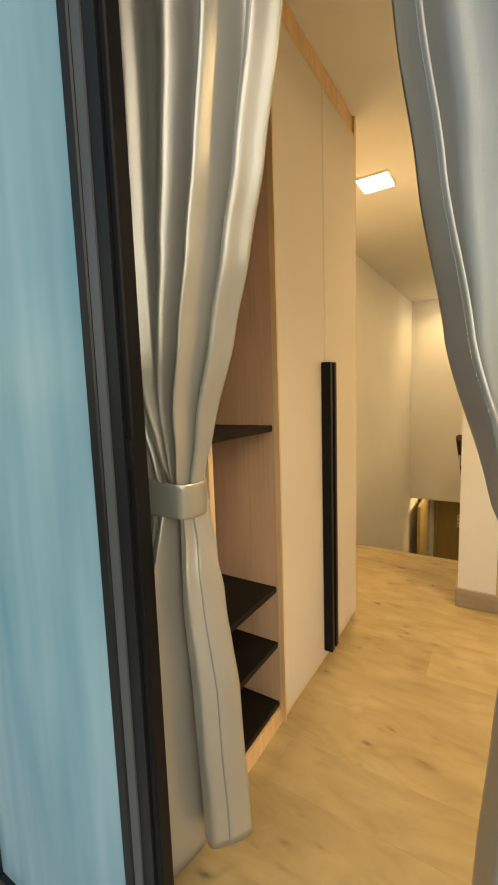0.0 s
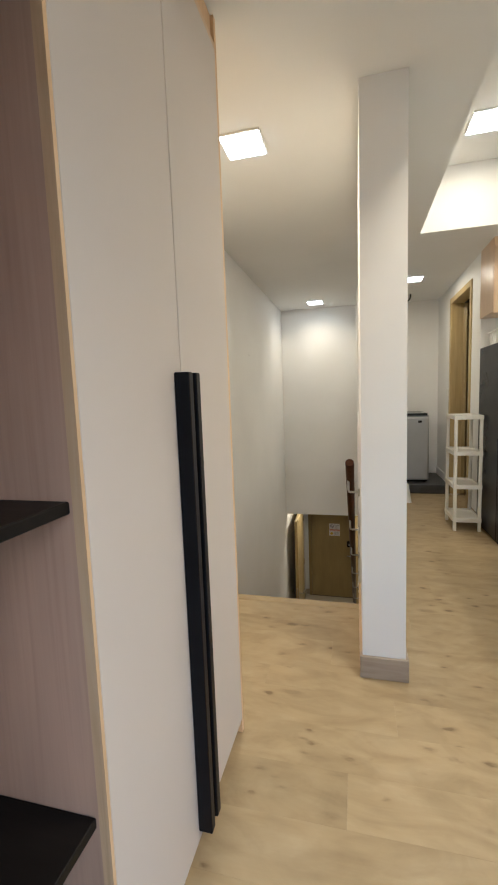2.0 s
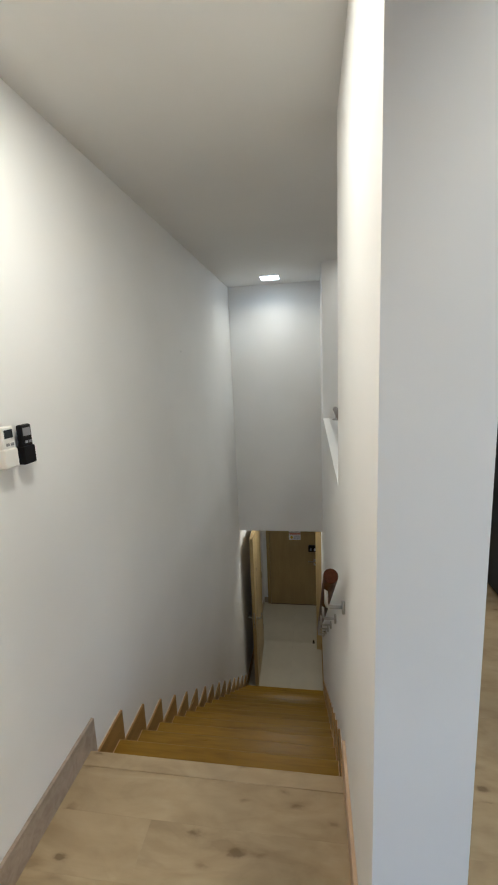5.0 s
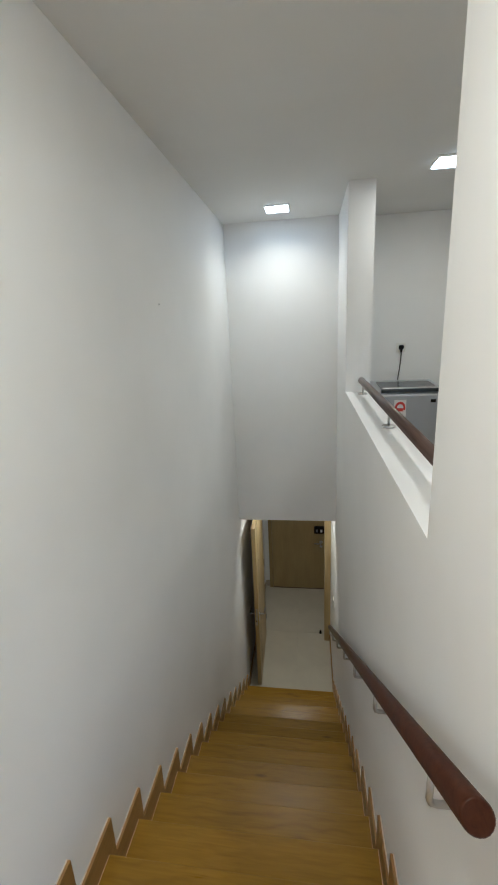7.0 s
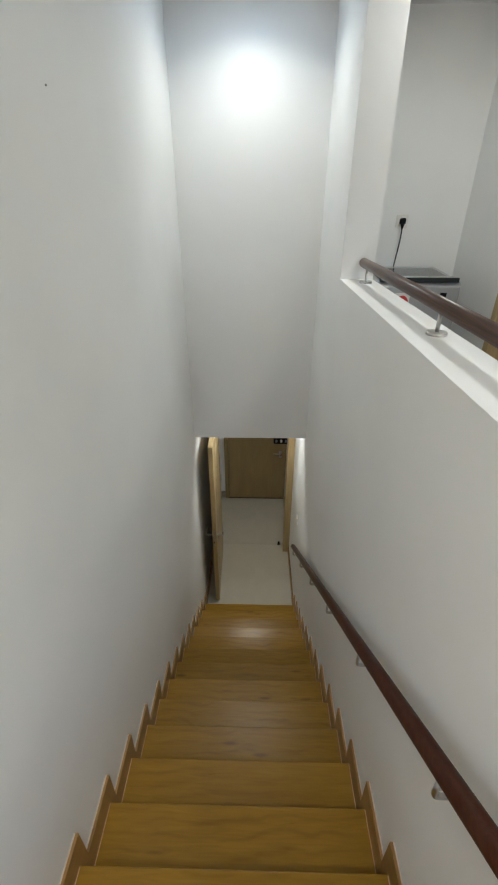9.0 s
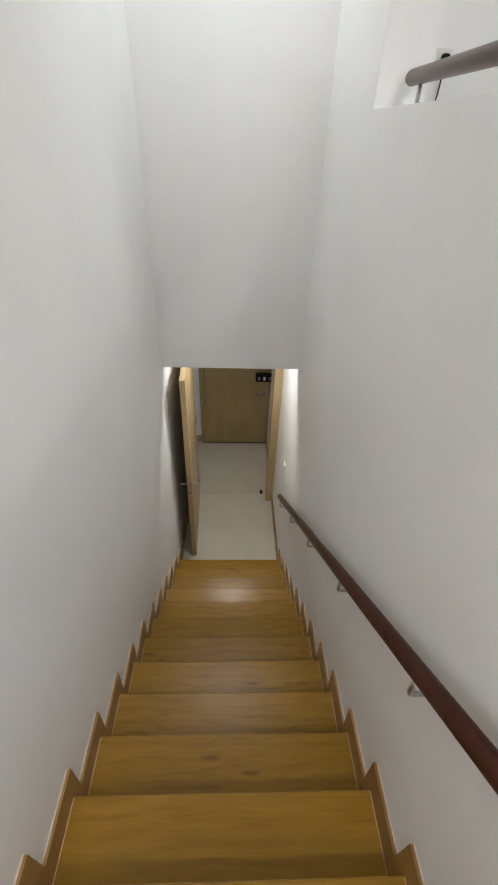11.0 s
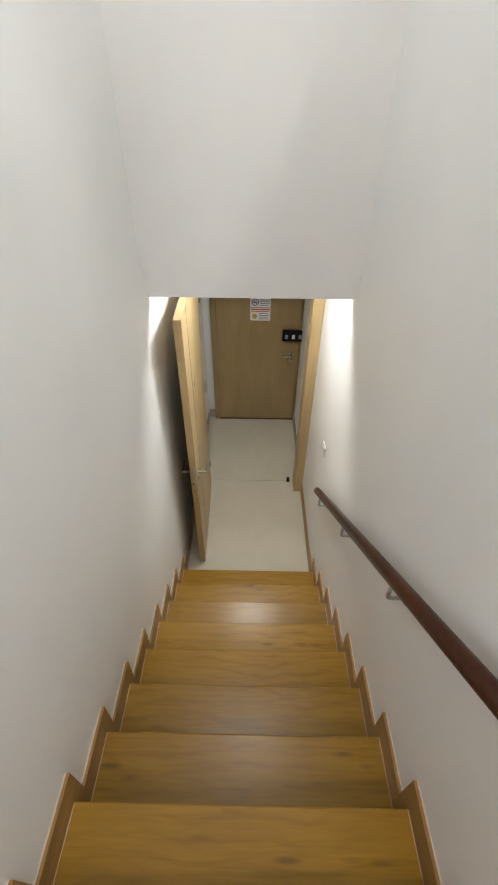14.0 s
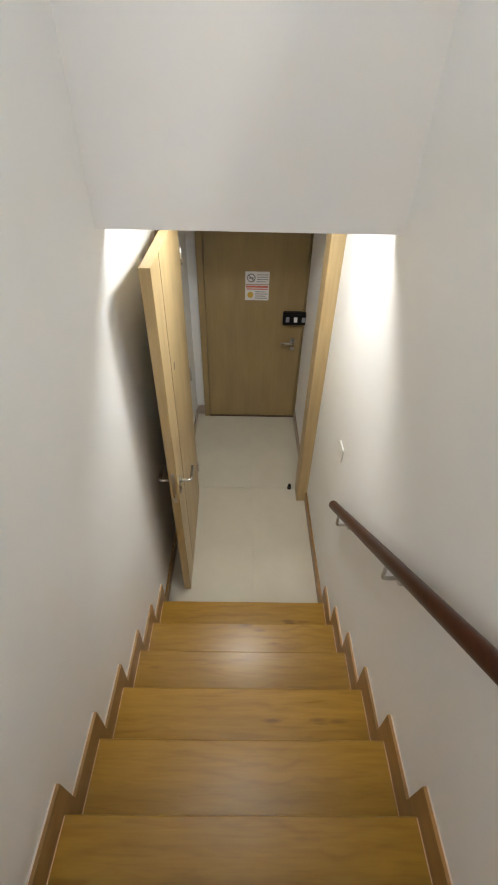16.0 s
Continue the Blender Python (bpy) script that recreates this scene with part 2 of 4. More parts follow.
ALU = plain("dark_aluminium", (0.014, 0.016, 0.020), 0.42, 0.3, vary=0.2, scale=8)
ALU_GREY = plain("grey_aluminium", (0.12, 0.135, 0.155), 0.4, 0.3, vary=0.1)
STEEL = plain("brushed_steel", (0.55, 0.54, 0.52), 0.3, 1.0, vary=0.08, scale=20)
RAILWOOD = less_shine(wood("reddish_handrail", (0.034, 0.010, 0.004), (0.055, 0.017, 0.006), (0.074, 0.025, 0.009), 1, 0.3, 30.0, 3.0, 0.03), 0.18)
RAILTOP = less_shine(wood("brown_ledge_rail", (0.045, 0.028, 0.022), (0.078, 0.050, 0.040), (0.11, 0.074, 0.060), 1, 0.3, 30.0, 3.0, 0.03), 0.4)
TILE = plain("pale_floor_tile", (0.57, 0.535, 0.43), 0.22, vary=0.05, scale=3.0, bumps=0.03)
GROUT = plain("tile_grout", (0.54, 0.505, 0.41), 0.85, vary=0.1, scale=30)
DARKTILE = plain("dark_grey_tile", (0.055, 0.055, 0.058), 0.4, vary=0.2, scale=12)
PLASTIC = plain("white_plastic", (0.80, 0.79, 0.75), 0.35, vary=0.02)
SHELFPAINT = plain("cream_white_plastic", (0.80, 0.78, 0.72), 0.38, vary=0.02)
APPLIANCE = plain("silver_grey_enamel", (0.42, 0.43, 0.45), 0.35, 0.25, vary=0.03)
DARKGLASS = plain("dark_lid_glass", (0.03, 0.035, 0.04), 0.12, vary=0.1)
FRIDGE_SIDE = less_shine(plain("charcoal_enamel", (0.010, 0.011, 0.012), 0.3, 0.1, vary=0.1), 0.25)
FRIDGE_FRONT = plain("dark_stainless", (0.27, 0.28, 0.30), 0.2, 0.95, vary=0.06, scale=12)
CURTAIN = satin(fabric("satin_curtain_cloth", (0.48, 0.475, 0.465), 0.33, 0.03), 0.54)
BANDCLOTH = satin(fabric("satin_tieback_cloth", (0.46, 0.455, 0.44), 0.31, 0.0), 0.6)
GREYCLOTH = fabric("dark_grey_upholstery", (0.055, 0.055, 0.06), 0.85, 0.2, 500)
LINEN = fabric("white_bed_linen", (0.78, 0.77, 0.75), 0.8, 0.2, 700)
RED = plain("red_print", (0.55, 0.05, 0.04), 0.5)
PAPER = plain("white_paper", (0.80, 0.78, 0.76), 0.6, vary=0.02)
INK = plain("grey_print", (0.24, 0.24, 0.26), 0.6)
ORANGE = plain("red_orange_print", (0.60, 0.16, 0.10), 0.6)
YELLOW = plain("yellow_print", (0.62, 0.42, 0.05), 0.6)
CONCRETE = plain("balcony_render", (0.50, 0.50, 0.49), 0.8, vary=0.08, scale=3)
EARTH = plain("distant_ground", (0.16, 0.17, 0.13), 0.9, vary=0.3, scale=0.05)
DIFFUSER = glow("lit_diffuser", (1.0, 0.93, 0.80), 9.0)

# Blue tones and soft streaks paint reflected sky light into the film colour.
fm, fn, fl, fb = nodes_of("frosted_glass_film")
fv = coords(fn, fl, (3.0, 1, 0.35))
ff = noise_tex(fn, fl, fv, 1.6, 3)
fl.new(ramp(fn, fl, ff, [(0.3, (0.14, 0.42, 0.63)), (0.7, (0.46, 0.75, 0.92))]), fb.inputs["Base Color"])
fb.inputs["Roughness"].default_value, fb.inputs["Transmission Weight"].default_value = 0.22, 0.15
FROST = fm
gm, gn, gl, gb = nodes_of("clear_glass")
gb.inputs["Base Color"].default_value = rgb((0.92, 0.97, 0.97))
gb.inputs["Roughness"].default_value, gb.inputs["Transmission Weight"].default_value = 0.0, 1.0
GLASS = gm


# ---- mesh helpers ----
def box(bm, x0, x1, y0, y1, z0, z1, bevel=0.0, seg=1):
    vs = [bm.verts.new(p) for p in ((x0, y0, z0), (x1, y0, z0), (x1, y1, z0), (x0, y1, z0), (x0, y0, z1), (x1, y0, z1), (x1, y1, z1), (x0, y1, z1))]
    fs = [bm.faces.new([vs[i] for i in f]) for f in ((3, 2, 1, 0), (4, 5, 6, 7), (0, 1, 5, 4), (1, 2, 6, 5), (2, 3, 7, 6), (3, 0, 4, 7))]
    if bevel:
        edges = list({e for f in fs for e in f.edges})
        bmesh.ops.bevel(bm, geom=edges, offset=bevel, segments=seg, affect="EDGES", profile=0.5)
    return bm


def boxed(*a, **k):
    return box(bmesh.new(), *a, **k)


def tube(bm, pts, r, n=12, caps=True):
    """A round bar through points; r is one radius or one for each point."""
    pts = [Vector(p) for p in pts]
    rs = [r] * len(pts) if isinstance(r, (int, float)) else r
    rings, up = [], None
    for i, p in enumerate(pts):
        d = (pts[min(i + 1, len(pts) - 1)] - pts[max(i - 1, 0)]).normalized()
        if up is None:
            up = Vector((1, 0, 0)) if abs(d.x) < 0.8 else Vector((0, 1, 0))
        a = (up - d * up.dot(d)).normalized()
        up = a
        b = d.cross(a)
        rings.append([bm.verts.new(p + (a * math.cos(q) + b * math.sin(q)) * rs[i]) for q in (2 * math.pi * j / n for j in range(n))])
    for a, b in zip(rings, rings[1:]):
        for j in range(n):
            f = bm.faces.new((a[j], a[(j + 1) % n], b[(j + 1) % n], b[j]))
            f.smooth = True
    if caps:
        bm.faces.new(rings[0][::-1])
        bm.faces.new(rings[-1])
    return bm


def tubed(*a, **k):
    return tube(bmesh.new(), *a, **k)


def prism(outline, axis, a, b):
    """An outline of 2D points pushed along an axis from a to b."""
    bm = bmesh.new()

    def at(p, w):
        q = [p[0], p[1]]
        q.insert(axis, w)
        return q
    lo, hi = [bm.verts.new(at(p, a)) for p in outline], [bm.verts.new(at(p, b)) for p in outline]
    bm.faces.new(lo)
    bm.faces.new(hi[::-1])
    k = len(outline)
    for i in range(k):
        bm.faces.new((lo[i], hi[i], hi[(i + 1) % k], lo[(i + 1) % k]))
    bmesh.ops.recalc_face_normals(bm, faces=bm.faces)
    return bm


def arc(cx, cy, r, a0, a1, n):
    return [(cx + r * math.cos(radians(a0 + (a1 - a0) * i / n)), cy + r * math.sin(radians(a0 + (a1 - a0) * i / n))) for i in range(n + 1)]


def thing(name, base, label, category, group=""):
    e = new(name)
    e.location = base
    e.empty_display_size = 0.1
    return tagged(e, label, category, group)


def part(name, bm, material, parent, label=""):
    """Links a bmesh, given in world coordinates, as one mesh under a thing or a part."""
    root = parent
    while root.parent:
        root = root.parent
    bmesh.ops.translate(bm, verts=bm.verts, vec=-root.location)
    me = bpy.data.meshes.new(name)
    bm.to_mesh(me)
    bm.free()
    me.materials.append(material)
    ob = new(name, me)
    ob.parent = parent
    return tagged(ob, label)


def solo(name, bm, material, label="", category="", kind="", group=""):
    me = bpy.data.meshes.new(name)
    bm.to_mesh(me)
    bm.free()
    me.materials.append(material)
    return tagged(new(name, me), label, category, group, kind)


def structure(name, bm, material, label=""):
    return solo(name, bm, material, label, "", "structure")


def piece(name, me, parent, loc):
    ob = new(name, me)
    ob.parent, ob.location = parent, loc
    return ob


# ---- plan ----
XL, XR, XC = -1.19, -0.172, 0.004      # stairwell faces, far face of the dividing wall
Y0, RUN, RISE, STEPS = 3.147, 0.2255, 0.1715, 16
BAND, BAND_H = 0.045, 0.112             # stair skirting: reach beyond a nosing, height over a tread
LOW = -RISE * STEPS
CEIL_Z, TRAY_Z = 2.385, 2.83
YB = 6.668                              # wall over the foot of the stairs
BX, KY = 0.87, 4.87                     # bathroom wall, kitchen wall
FAC = 0.56                              # facade's outer face
EAST = 3.1

# ---- walls, floors, ceilings ----
structure("wall_west", boxed(XL - 0.12, XL, FAC, 8.9, LOW - 0.2, 3.0), WALL, "white painted plaster wall beside the stairs")
structure("wall_stair", prism([(2.51, LOW - 0.2), (8.9, LOW - 0.2), (8.9, CEIL_Z), (5.77, CEIL_Z), (5.77, 0.995), (3.54, 0.995), (3.54, CEIL_Z), (2.51, CEIL_Z)], 0, XR, XC), WALL,
          "white plaster dividing wall with an opening over a ledge")
structure("wall_bulkhead", boxed(XL, XR, YB, 6.79, -0.5, CEIL_Z), WALL, "white plaster bulkhead wall above the stair foot")
structure("wall_utility", boxed(XC, BX + 0.12, 6.79, 6.91, -0.2, CEIL_Z), WALL, "white painted wall behind the washing machine")
# bathroom wall with a door opening through it
bm = boxed(BX, BX + 0.12, KY, 5.19, -0.2, CEIL_Z)
box(bm, BX, BX + 0.12, 6.03, 6.79, -0.2, CEIL_Z)
box(bm, BX, BX + 0.12, 5.19, 6.03, 2.20, CEIL_Z)
structure("wall_bathroom", bm, WALL, "white painted wall with a wood-framed doorway")
structure("wall_kitchen", boxed(BX + 0.12, EAST, KY, KY + 0.12, -0.2, CEIL_Z), WALL, "white painted wall behind the fridge")
structure("wall_east", boxed(EAST, EAST + 0.12, FAC, KY + 0.12, -0.2, 3.0), WALL, "plain white painted wall of the bedroom")
# Dark tile colour paints the unlit bathroom's shade into its walls.
bm = boxed(BX + 0.12, 2.2, 6.79, 6.91, -0.2, CEIL_Z)
box(bm, 2.2, 2.32, KY + 0.12, 6.91, -0.2, CEIL_Z)
structure("wall_bathroom_far", bm, DARKTILE, "bathroom wall coloured dark to stand for the unlit room")
bm = boxed(XL, EAST, FAC, FAC + 0.12, 2.32, 3.0)
box(bm, 2.3, EAST, FAC, FAC + 0.12, -0.2, 2.32)
structure("wall_facade", bm, WALL, "white wall above and beside the sliding doors")
structure("wall_lobby", boxed(XL, XR, 8.78, 8.9, LOW - 0.2, -0.2), WALL, "white wall round the entrance door")

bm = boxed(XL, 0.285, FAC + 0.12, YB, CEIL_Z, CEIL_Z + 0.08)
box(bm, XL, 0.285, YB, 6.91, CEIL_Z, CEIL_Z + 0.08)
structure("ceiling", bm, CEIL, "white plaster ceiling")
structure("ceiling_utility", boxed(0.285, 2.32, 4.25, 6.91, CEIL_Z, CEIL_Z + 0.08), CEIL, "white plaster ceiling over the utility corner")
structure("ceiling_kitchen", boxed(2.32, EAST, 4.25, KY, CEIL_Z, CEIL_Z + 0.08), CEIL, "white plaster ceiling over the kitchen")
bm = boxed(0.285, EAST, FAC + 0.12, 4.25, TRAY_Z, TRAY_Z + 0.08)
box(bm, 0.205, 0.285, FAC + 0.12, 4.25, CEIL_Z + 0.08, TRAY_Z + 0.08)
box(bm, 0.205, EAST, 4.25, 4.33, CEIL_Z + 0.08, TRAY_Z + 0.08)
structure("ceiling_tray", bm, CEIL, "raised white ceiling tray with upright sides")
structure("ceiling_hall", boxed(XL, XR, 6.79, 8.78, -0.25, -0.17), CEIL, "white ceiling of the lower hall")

# slab under the planks
bm = boxed(XL, EAST, 0.63, 2.51, -0.2, -0.012)
box(bm, XL, XR, 2.51, Y0 - 0.02, -0.2, -0.012)
box(bm, XC, EAST, 2.51, KY, -0.2, -0.012)
box(bm, XC, BX, KY, 6.79, -0.2, -0.012)
box(bm, BX, 2.32, KY + 0.12, 6.79, -0.2, -0.012)
floor = structure("floor", bm, PLANK, "pale oak plank floor with dark knots")
# lower slab
hall_floor = structure("floor_hall", boxed(XL, XR, 6.3, 8.78, LOW - 0.2, LOW - 0.006), GROUT, "pale beige polished tile floor")
structure("wall_understair", boxed(XL, XR, 2.51, 2.6, LOW - 0.2, -0.2), WALL, "plain wall closing the space below the stairs")

# balcony outside the sliding doors
bm = boxed(-2.2, EAST + 0.12, -1.5, 0.63, -0.35, -0.15)
box(bm, -2.2, EAST + 0.12, -1.62, -1.5, -0.25, 0.6)
structure("balcony", bm, CONCRETE, "plain rendered balcony with a parapet")
structure("wall_outer_west", boxed(-2.2, XL - 0.12, FAC - 0.1, FAC + 0.02, -0.25, 2.6), CONCRETE, "plain rendered outer wall")
structure("ground", boxed(-900, 900, -900, 900, -6.2, -6.0), EARTH, "distant ground outside")


# ---- skirting on the upper floor ----
def skirt(name, x0, x1, y0, y1, z0, z1, material=GREYWOOD):
    return structure(name, boxed(x0, x1, y0, y1, z0, z1, bevel=0.003), material, "greige wood-look skirting board")


SK = 0.1
skirt("baseboard", XR - 0.01, XC + 0.012, 2.497, 2.51, 0, SK)
def stepped_skirt(name, x0, x1, y0, material):
    out = [(y0, 0), (Y0, 0), (Y0, -RISE), (Y0 + BAND, -RISE), (Y0 + BAND, BAND_H), (y0, BAND_H)]
    return structure(name, prism(out, 0, x0, x1), material, "greige wood-look skirting board turning down at the top step")


stepped_skirt("baseboard_stair_side", XR - 0.011, XR, 2.51, CABWOOD)
skirt("baseboard_room_side", XC, XC + 0.012, 2.51, 5.98, 0, SK)
stepped_skirt("baseboard_west", XL, XL + 0.012, 2.135, GREYWOOD)
skirt("baseboard_bathroom", BX - 0.012, BX, KY, 5.14, 0, SK)
skirt("baseboard_utility", BX - 0.012, BX, 6.08, 6.79, 0.1, 0.2, WALL)


# ---- staircase ----
def staircase():
    root = thing("staircase", (-0.68, Y0, 0), "straight golden-brown wooden stairs running down between two white walls", "staircase")
    tread_bm = boxed(XL + 0.001, XR - 0.001, -RUN - 0.02, 0.0, -0.026, 0.0, bevel=0.005, seg=2)
    tread = bpy.data.meshes.new("tread")
    tread_bm.to_mesh(tread)
    tread_bm.free()
    tread.materials.append(STAIR)
    riser_bm = boxed(XL + 0.001, XR - 0.001, -0.03, -0.016, -RISE, -0.027)
    riser = bpy.data.meshes.new("riser")
    riser_bm.to_mesh(riser)
    riser_bm.free()
    riser.materials.append(STAIR)
    e = -RUN + BAND
    side_bm = prism([(e, 0), (0, 0), (0, -RISE), (BAND, -RISE), (BAND, BAND_H), (e, BAND_H)], 0, 0.0, 0.013)
    side = bpy.data.meshes.new("side_skirting")
    side_bm.to_mesh(side)
    side_bm.free()
    side.materials.append(SKIRT)
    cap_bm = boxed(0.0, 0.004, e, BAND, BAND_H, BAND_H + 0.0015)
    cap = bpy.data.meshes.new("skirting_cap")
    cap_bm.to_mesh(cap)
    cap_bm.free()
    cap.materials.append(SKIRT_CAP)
    bead_bm = boxed(0.013, 0.0152, -RUN + 0.006, -0.004, 0.0, 0.002)
    bead = bpy.data.meshes.new("sealant_bead")
    bead_bm.to_mesh(bead)
    bead_bm.free()
    bead.materials.append(EDGE)
    base = root.location
    for k in range(0, STEPS):
        y, z = Y0 + RUN * k, -RISE * k
        if k:
            piece("tread", tread, root, Vector((0, y, z)) - base)
            for x, s in ((XL, 1), (XR, -1)):
                o = piece("side_skirting", side, root, Vector((x, y, z)) - base)
                o.scale = (s, 1, 1)
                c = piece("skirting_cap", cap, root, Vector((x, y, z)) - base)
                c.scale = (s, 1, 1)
                d = piece("sealant_bead", bead, root, Vector((x, y, z)) - base)
                d.scale = (s, 1, 1)
        piece("riser", riser, root, Vector((0, y, z)) - base)
    # solid carriage below
    out = []
    for k in range(0, STEPS):
        y, z = Y0 + RUN * k - 0.031, -RISE * k - 0.027
        out += [(y, z if k else z), (y, z - RISE)]
    out += [(Y0 + RUN * (STEPS - 1) - 0.031, LOW - 0.15), (Y0 - 0.3, -0.45), (Y0 - 0.3, -0.21), (Y0 - 0.031, -0.21)]
    part("carriage", prism([(a, b) for a, b in out[2:]], 0, XL + 0.003, XR - 0.003), GROUT, root, "hidden plastered underside of the stairs")
    # pale nosing of the top step
    part("top_nosing", boxed(XL + 0.001, XR - 0.001, Y0 - 0.06, Y0 + 0.003, -0.026, 0.001, bevel=0.004, seg=2), PLANK, root, "pale oak top nosing")


staircase()


# ---- handrails ----
def stair_handrail():
    xr, r = -0.226, 0.0235
    a, b = Vector((xr, 3.05, 0.850)), Vector((xr, 6.63, -1.779))
    d = (b - a).normalized()
    root = thing("handrail", tuple(a), "round reddish-brown wooden handrail on steel wall brackets", "handrail")
    part("rail", tubed([a, a + d * 0.004, b - d * 0.012, b - d * 0.004, b], [r - 0.003, r, r, r - 0.004, r - 0.012], 20), RAILWOOD, root)
    for y in (3.20, 3.745, 4.29, 4.835, 5.385, 5.93, 6.475):
        z = a.z + d.z / d.y * (y - a.y)
        br = part("bracket", tubed([(xr - 0.010, y, z - r + 0.004), (xr - 0.010, y, z - 0.076), (xr - 0.007, y, z - 0.085), (xr + 0.002, y, z - 0.088), (XR - 0.01, y, z - 0.088)], 0.0066, 10), STEEL, root, "bent steel rod bracket")
        part("rosette", tubed([(XR - 0.010, y, z - 0.088), (XR, y, z - 0.088)], 0.023, 20), STEEL, br, "round steel wall rosette")


def ledge_rail():
    x, z, r = -0.062, 1.082, 0.0235
    root = thing("ledge_handrail", (x, 4.65, 0.995), "round brown wooden rail on short steel posts above the ledge", "handrail")
    part("rail", tubed([(x, 3.56, z), (x, 5.74, z), (x, 5.757, z), (x, 5.763, z)], [r, r, r - 0.004, r - 0.012], 20), RAILTOP, root)
    for y in (3.65, 4.648, 5.645):
        p = part("post", tubed([(x, y, 1.003), (x, y, z - r + 0.003)], 0.0065, 12), STEEL, root, "short steel post")
        part("flange", tubed([(x, y, 0.995), (x, y, 1.003), (x, y, 1.0045)], [0.032, 0.032, 0.03], 24), STEEL, p, "round steel base flange")


stair_handrail()
ledge_rail()


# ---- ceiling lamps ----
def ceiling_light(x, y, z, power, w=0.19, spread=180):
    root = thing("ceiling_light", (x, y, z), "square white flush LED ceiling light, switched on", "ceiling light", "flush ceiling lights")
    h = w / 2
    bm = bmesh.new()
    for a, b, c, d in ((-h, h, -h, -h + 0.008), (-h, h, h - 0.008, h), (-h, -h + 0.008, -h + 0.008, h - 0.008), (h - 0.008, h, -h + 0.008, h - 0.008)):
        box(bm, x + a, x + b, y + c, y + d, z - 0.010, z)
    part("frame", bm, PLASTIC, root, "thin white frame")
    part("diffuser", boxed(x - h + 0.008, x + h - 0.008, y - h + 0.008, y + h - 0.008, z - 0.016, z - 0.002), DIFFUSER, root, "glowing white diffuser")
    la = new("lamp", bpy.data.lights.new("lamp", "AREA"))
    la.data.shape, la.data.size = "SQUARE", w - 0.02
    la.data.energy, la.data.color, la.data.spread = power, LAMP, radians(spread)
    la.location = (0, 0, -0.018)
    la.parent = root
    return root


ceiling_light(-0.684, 2.765, CEIL_Z, 10.5)
ceiling_light(-0.678, 6.262, CEIL_Z, 3.1, spread=138)
ceiling_light(0.398, 5.56, CEIL_Z, 5.5)
ceiling_light(-0.66, 7.02, -0.25, 4.1, spread=165)
# All but the first are added out of view to brighten the wardrobe.
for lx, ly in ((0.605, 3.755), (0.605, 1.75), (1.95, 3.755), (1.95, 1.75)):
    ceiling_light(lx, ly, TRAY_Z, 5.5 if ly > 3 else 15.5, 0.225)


# ---- wardrobe ----
def wardrobe():
    xb, xf, ya, yb, yp = XL + 0.002, -0.622, 0.95, 2.125, 1.318
    root = thing("wardrobe", ((xb + xf) / 2, 1.55, 0), "tall greige wardrobe with two doors and an open shelf bay", "wardrobe")
    top = 2.285
    part("side_panel", boxed(xb, xf + 0.018, ya - 0.018, ya, 0, top), CABWOOD, root)
    part("side_panel", boxed(xb, xf + 0.018, yb - 0.018, yb, 0, CEIL_Z - 0.002), EDGE, root, "oak-coloured end panel")
    pt = part("partition", boxed(xb, xf, yp - 0.009, yp + 0.009, 0.07, top), INSIDE, root, "mauve-brown wood-grain partition")
    part("edge_band", boxed(xf, xf + 0.019, yp - 0.009, yp - 0.001, 0.02, top), EDGE, pt, "pale oak edge band")
    part("inner_panel", boxed(xb + 0.012, xf - 0.03, ya + 0.0005, ya + 0.012, 0.07, top), INSIDE, root)
    part("back_panel", boxed(xb, xb + 0.012, ya, yb - 0.018, 0.07, top), INSIDE, root)
    part("top_panel", boxed(xb, xf + 0.018, ya, yb - 0.019, top, top + 0.018), CABWOOD, root)
    part("filler", boxed(xb, xf + 0.008, ya - 0.018, yb - 0.019, top + 0.018, CEIL_Z - 0.002), EDGE, root, "oak-coloured filler strip under the ceiling")
    part("plinth", boxed(xb, xf - 0.006, ya - 0.016, yb - 0.02, 0.0, 0.065), EDGE, root, "oak-coloured plinth")
    for z, t in ((1.925, 0.02), (1.070, 0.02), (0.520, 0.02), (0.320, 0.02), (0.098, 0.018)):
        part("shelf", boxed(xb + 0.013, xf - 0.004, ya + 0.013, yp - 0.0095, z - t, z, bevel=0.002), DARKSHELF, root, "black-brown shelf board")
    gap = 1.7155
    for y0, y1, h0 in ((yp, gap - 0.002, gap - 0.046), (gap + 0.002, yb - 0.019, gap + 0.0005)):
        d = part("door", boxed(xf + 0.001, xf + 0.019, y0, y1, 0.055, top, bevel=0.0015), FRONT, root, "smooth greige laminate door")
        h = boxed(xf + 0.019, xf + 0.057, h0 + 0.003, h0 + 0.029, 0.085, 1.285, bevel=0.003, seg=2)
        box(h, xf + 0.019, xf + 0.030, h0 + 0.029, h0 + 0.04, 0.085, 1.283)
        part("handle", h, BLACK, d, "long black bar handle")


wardrobe()


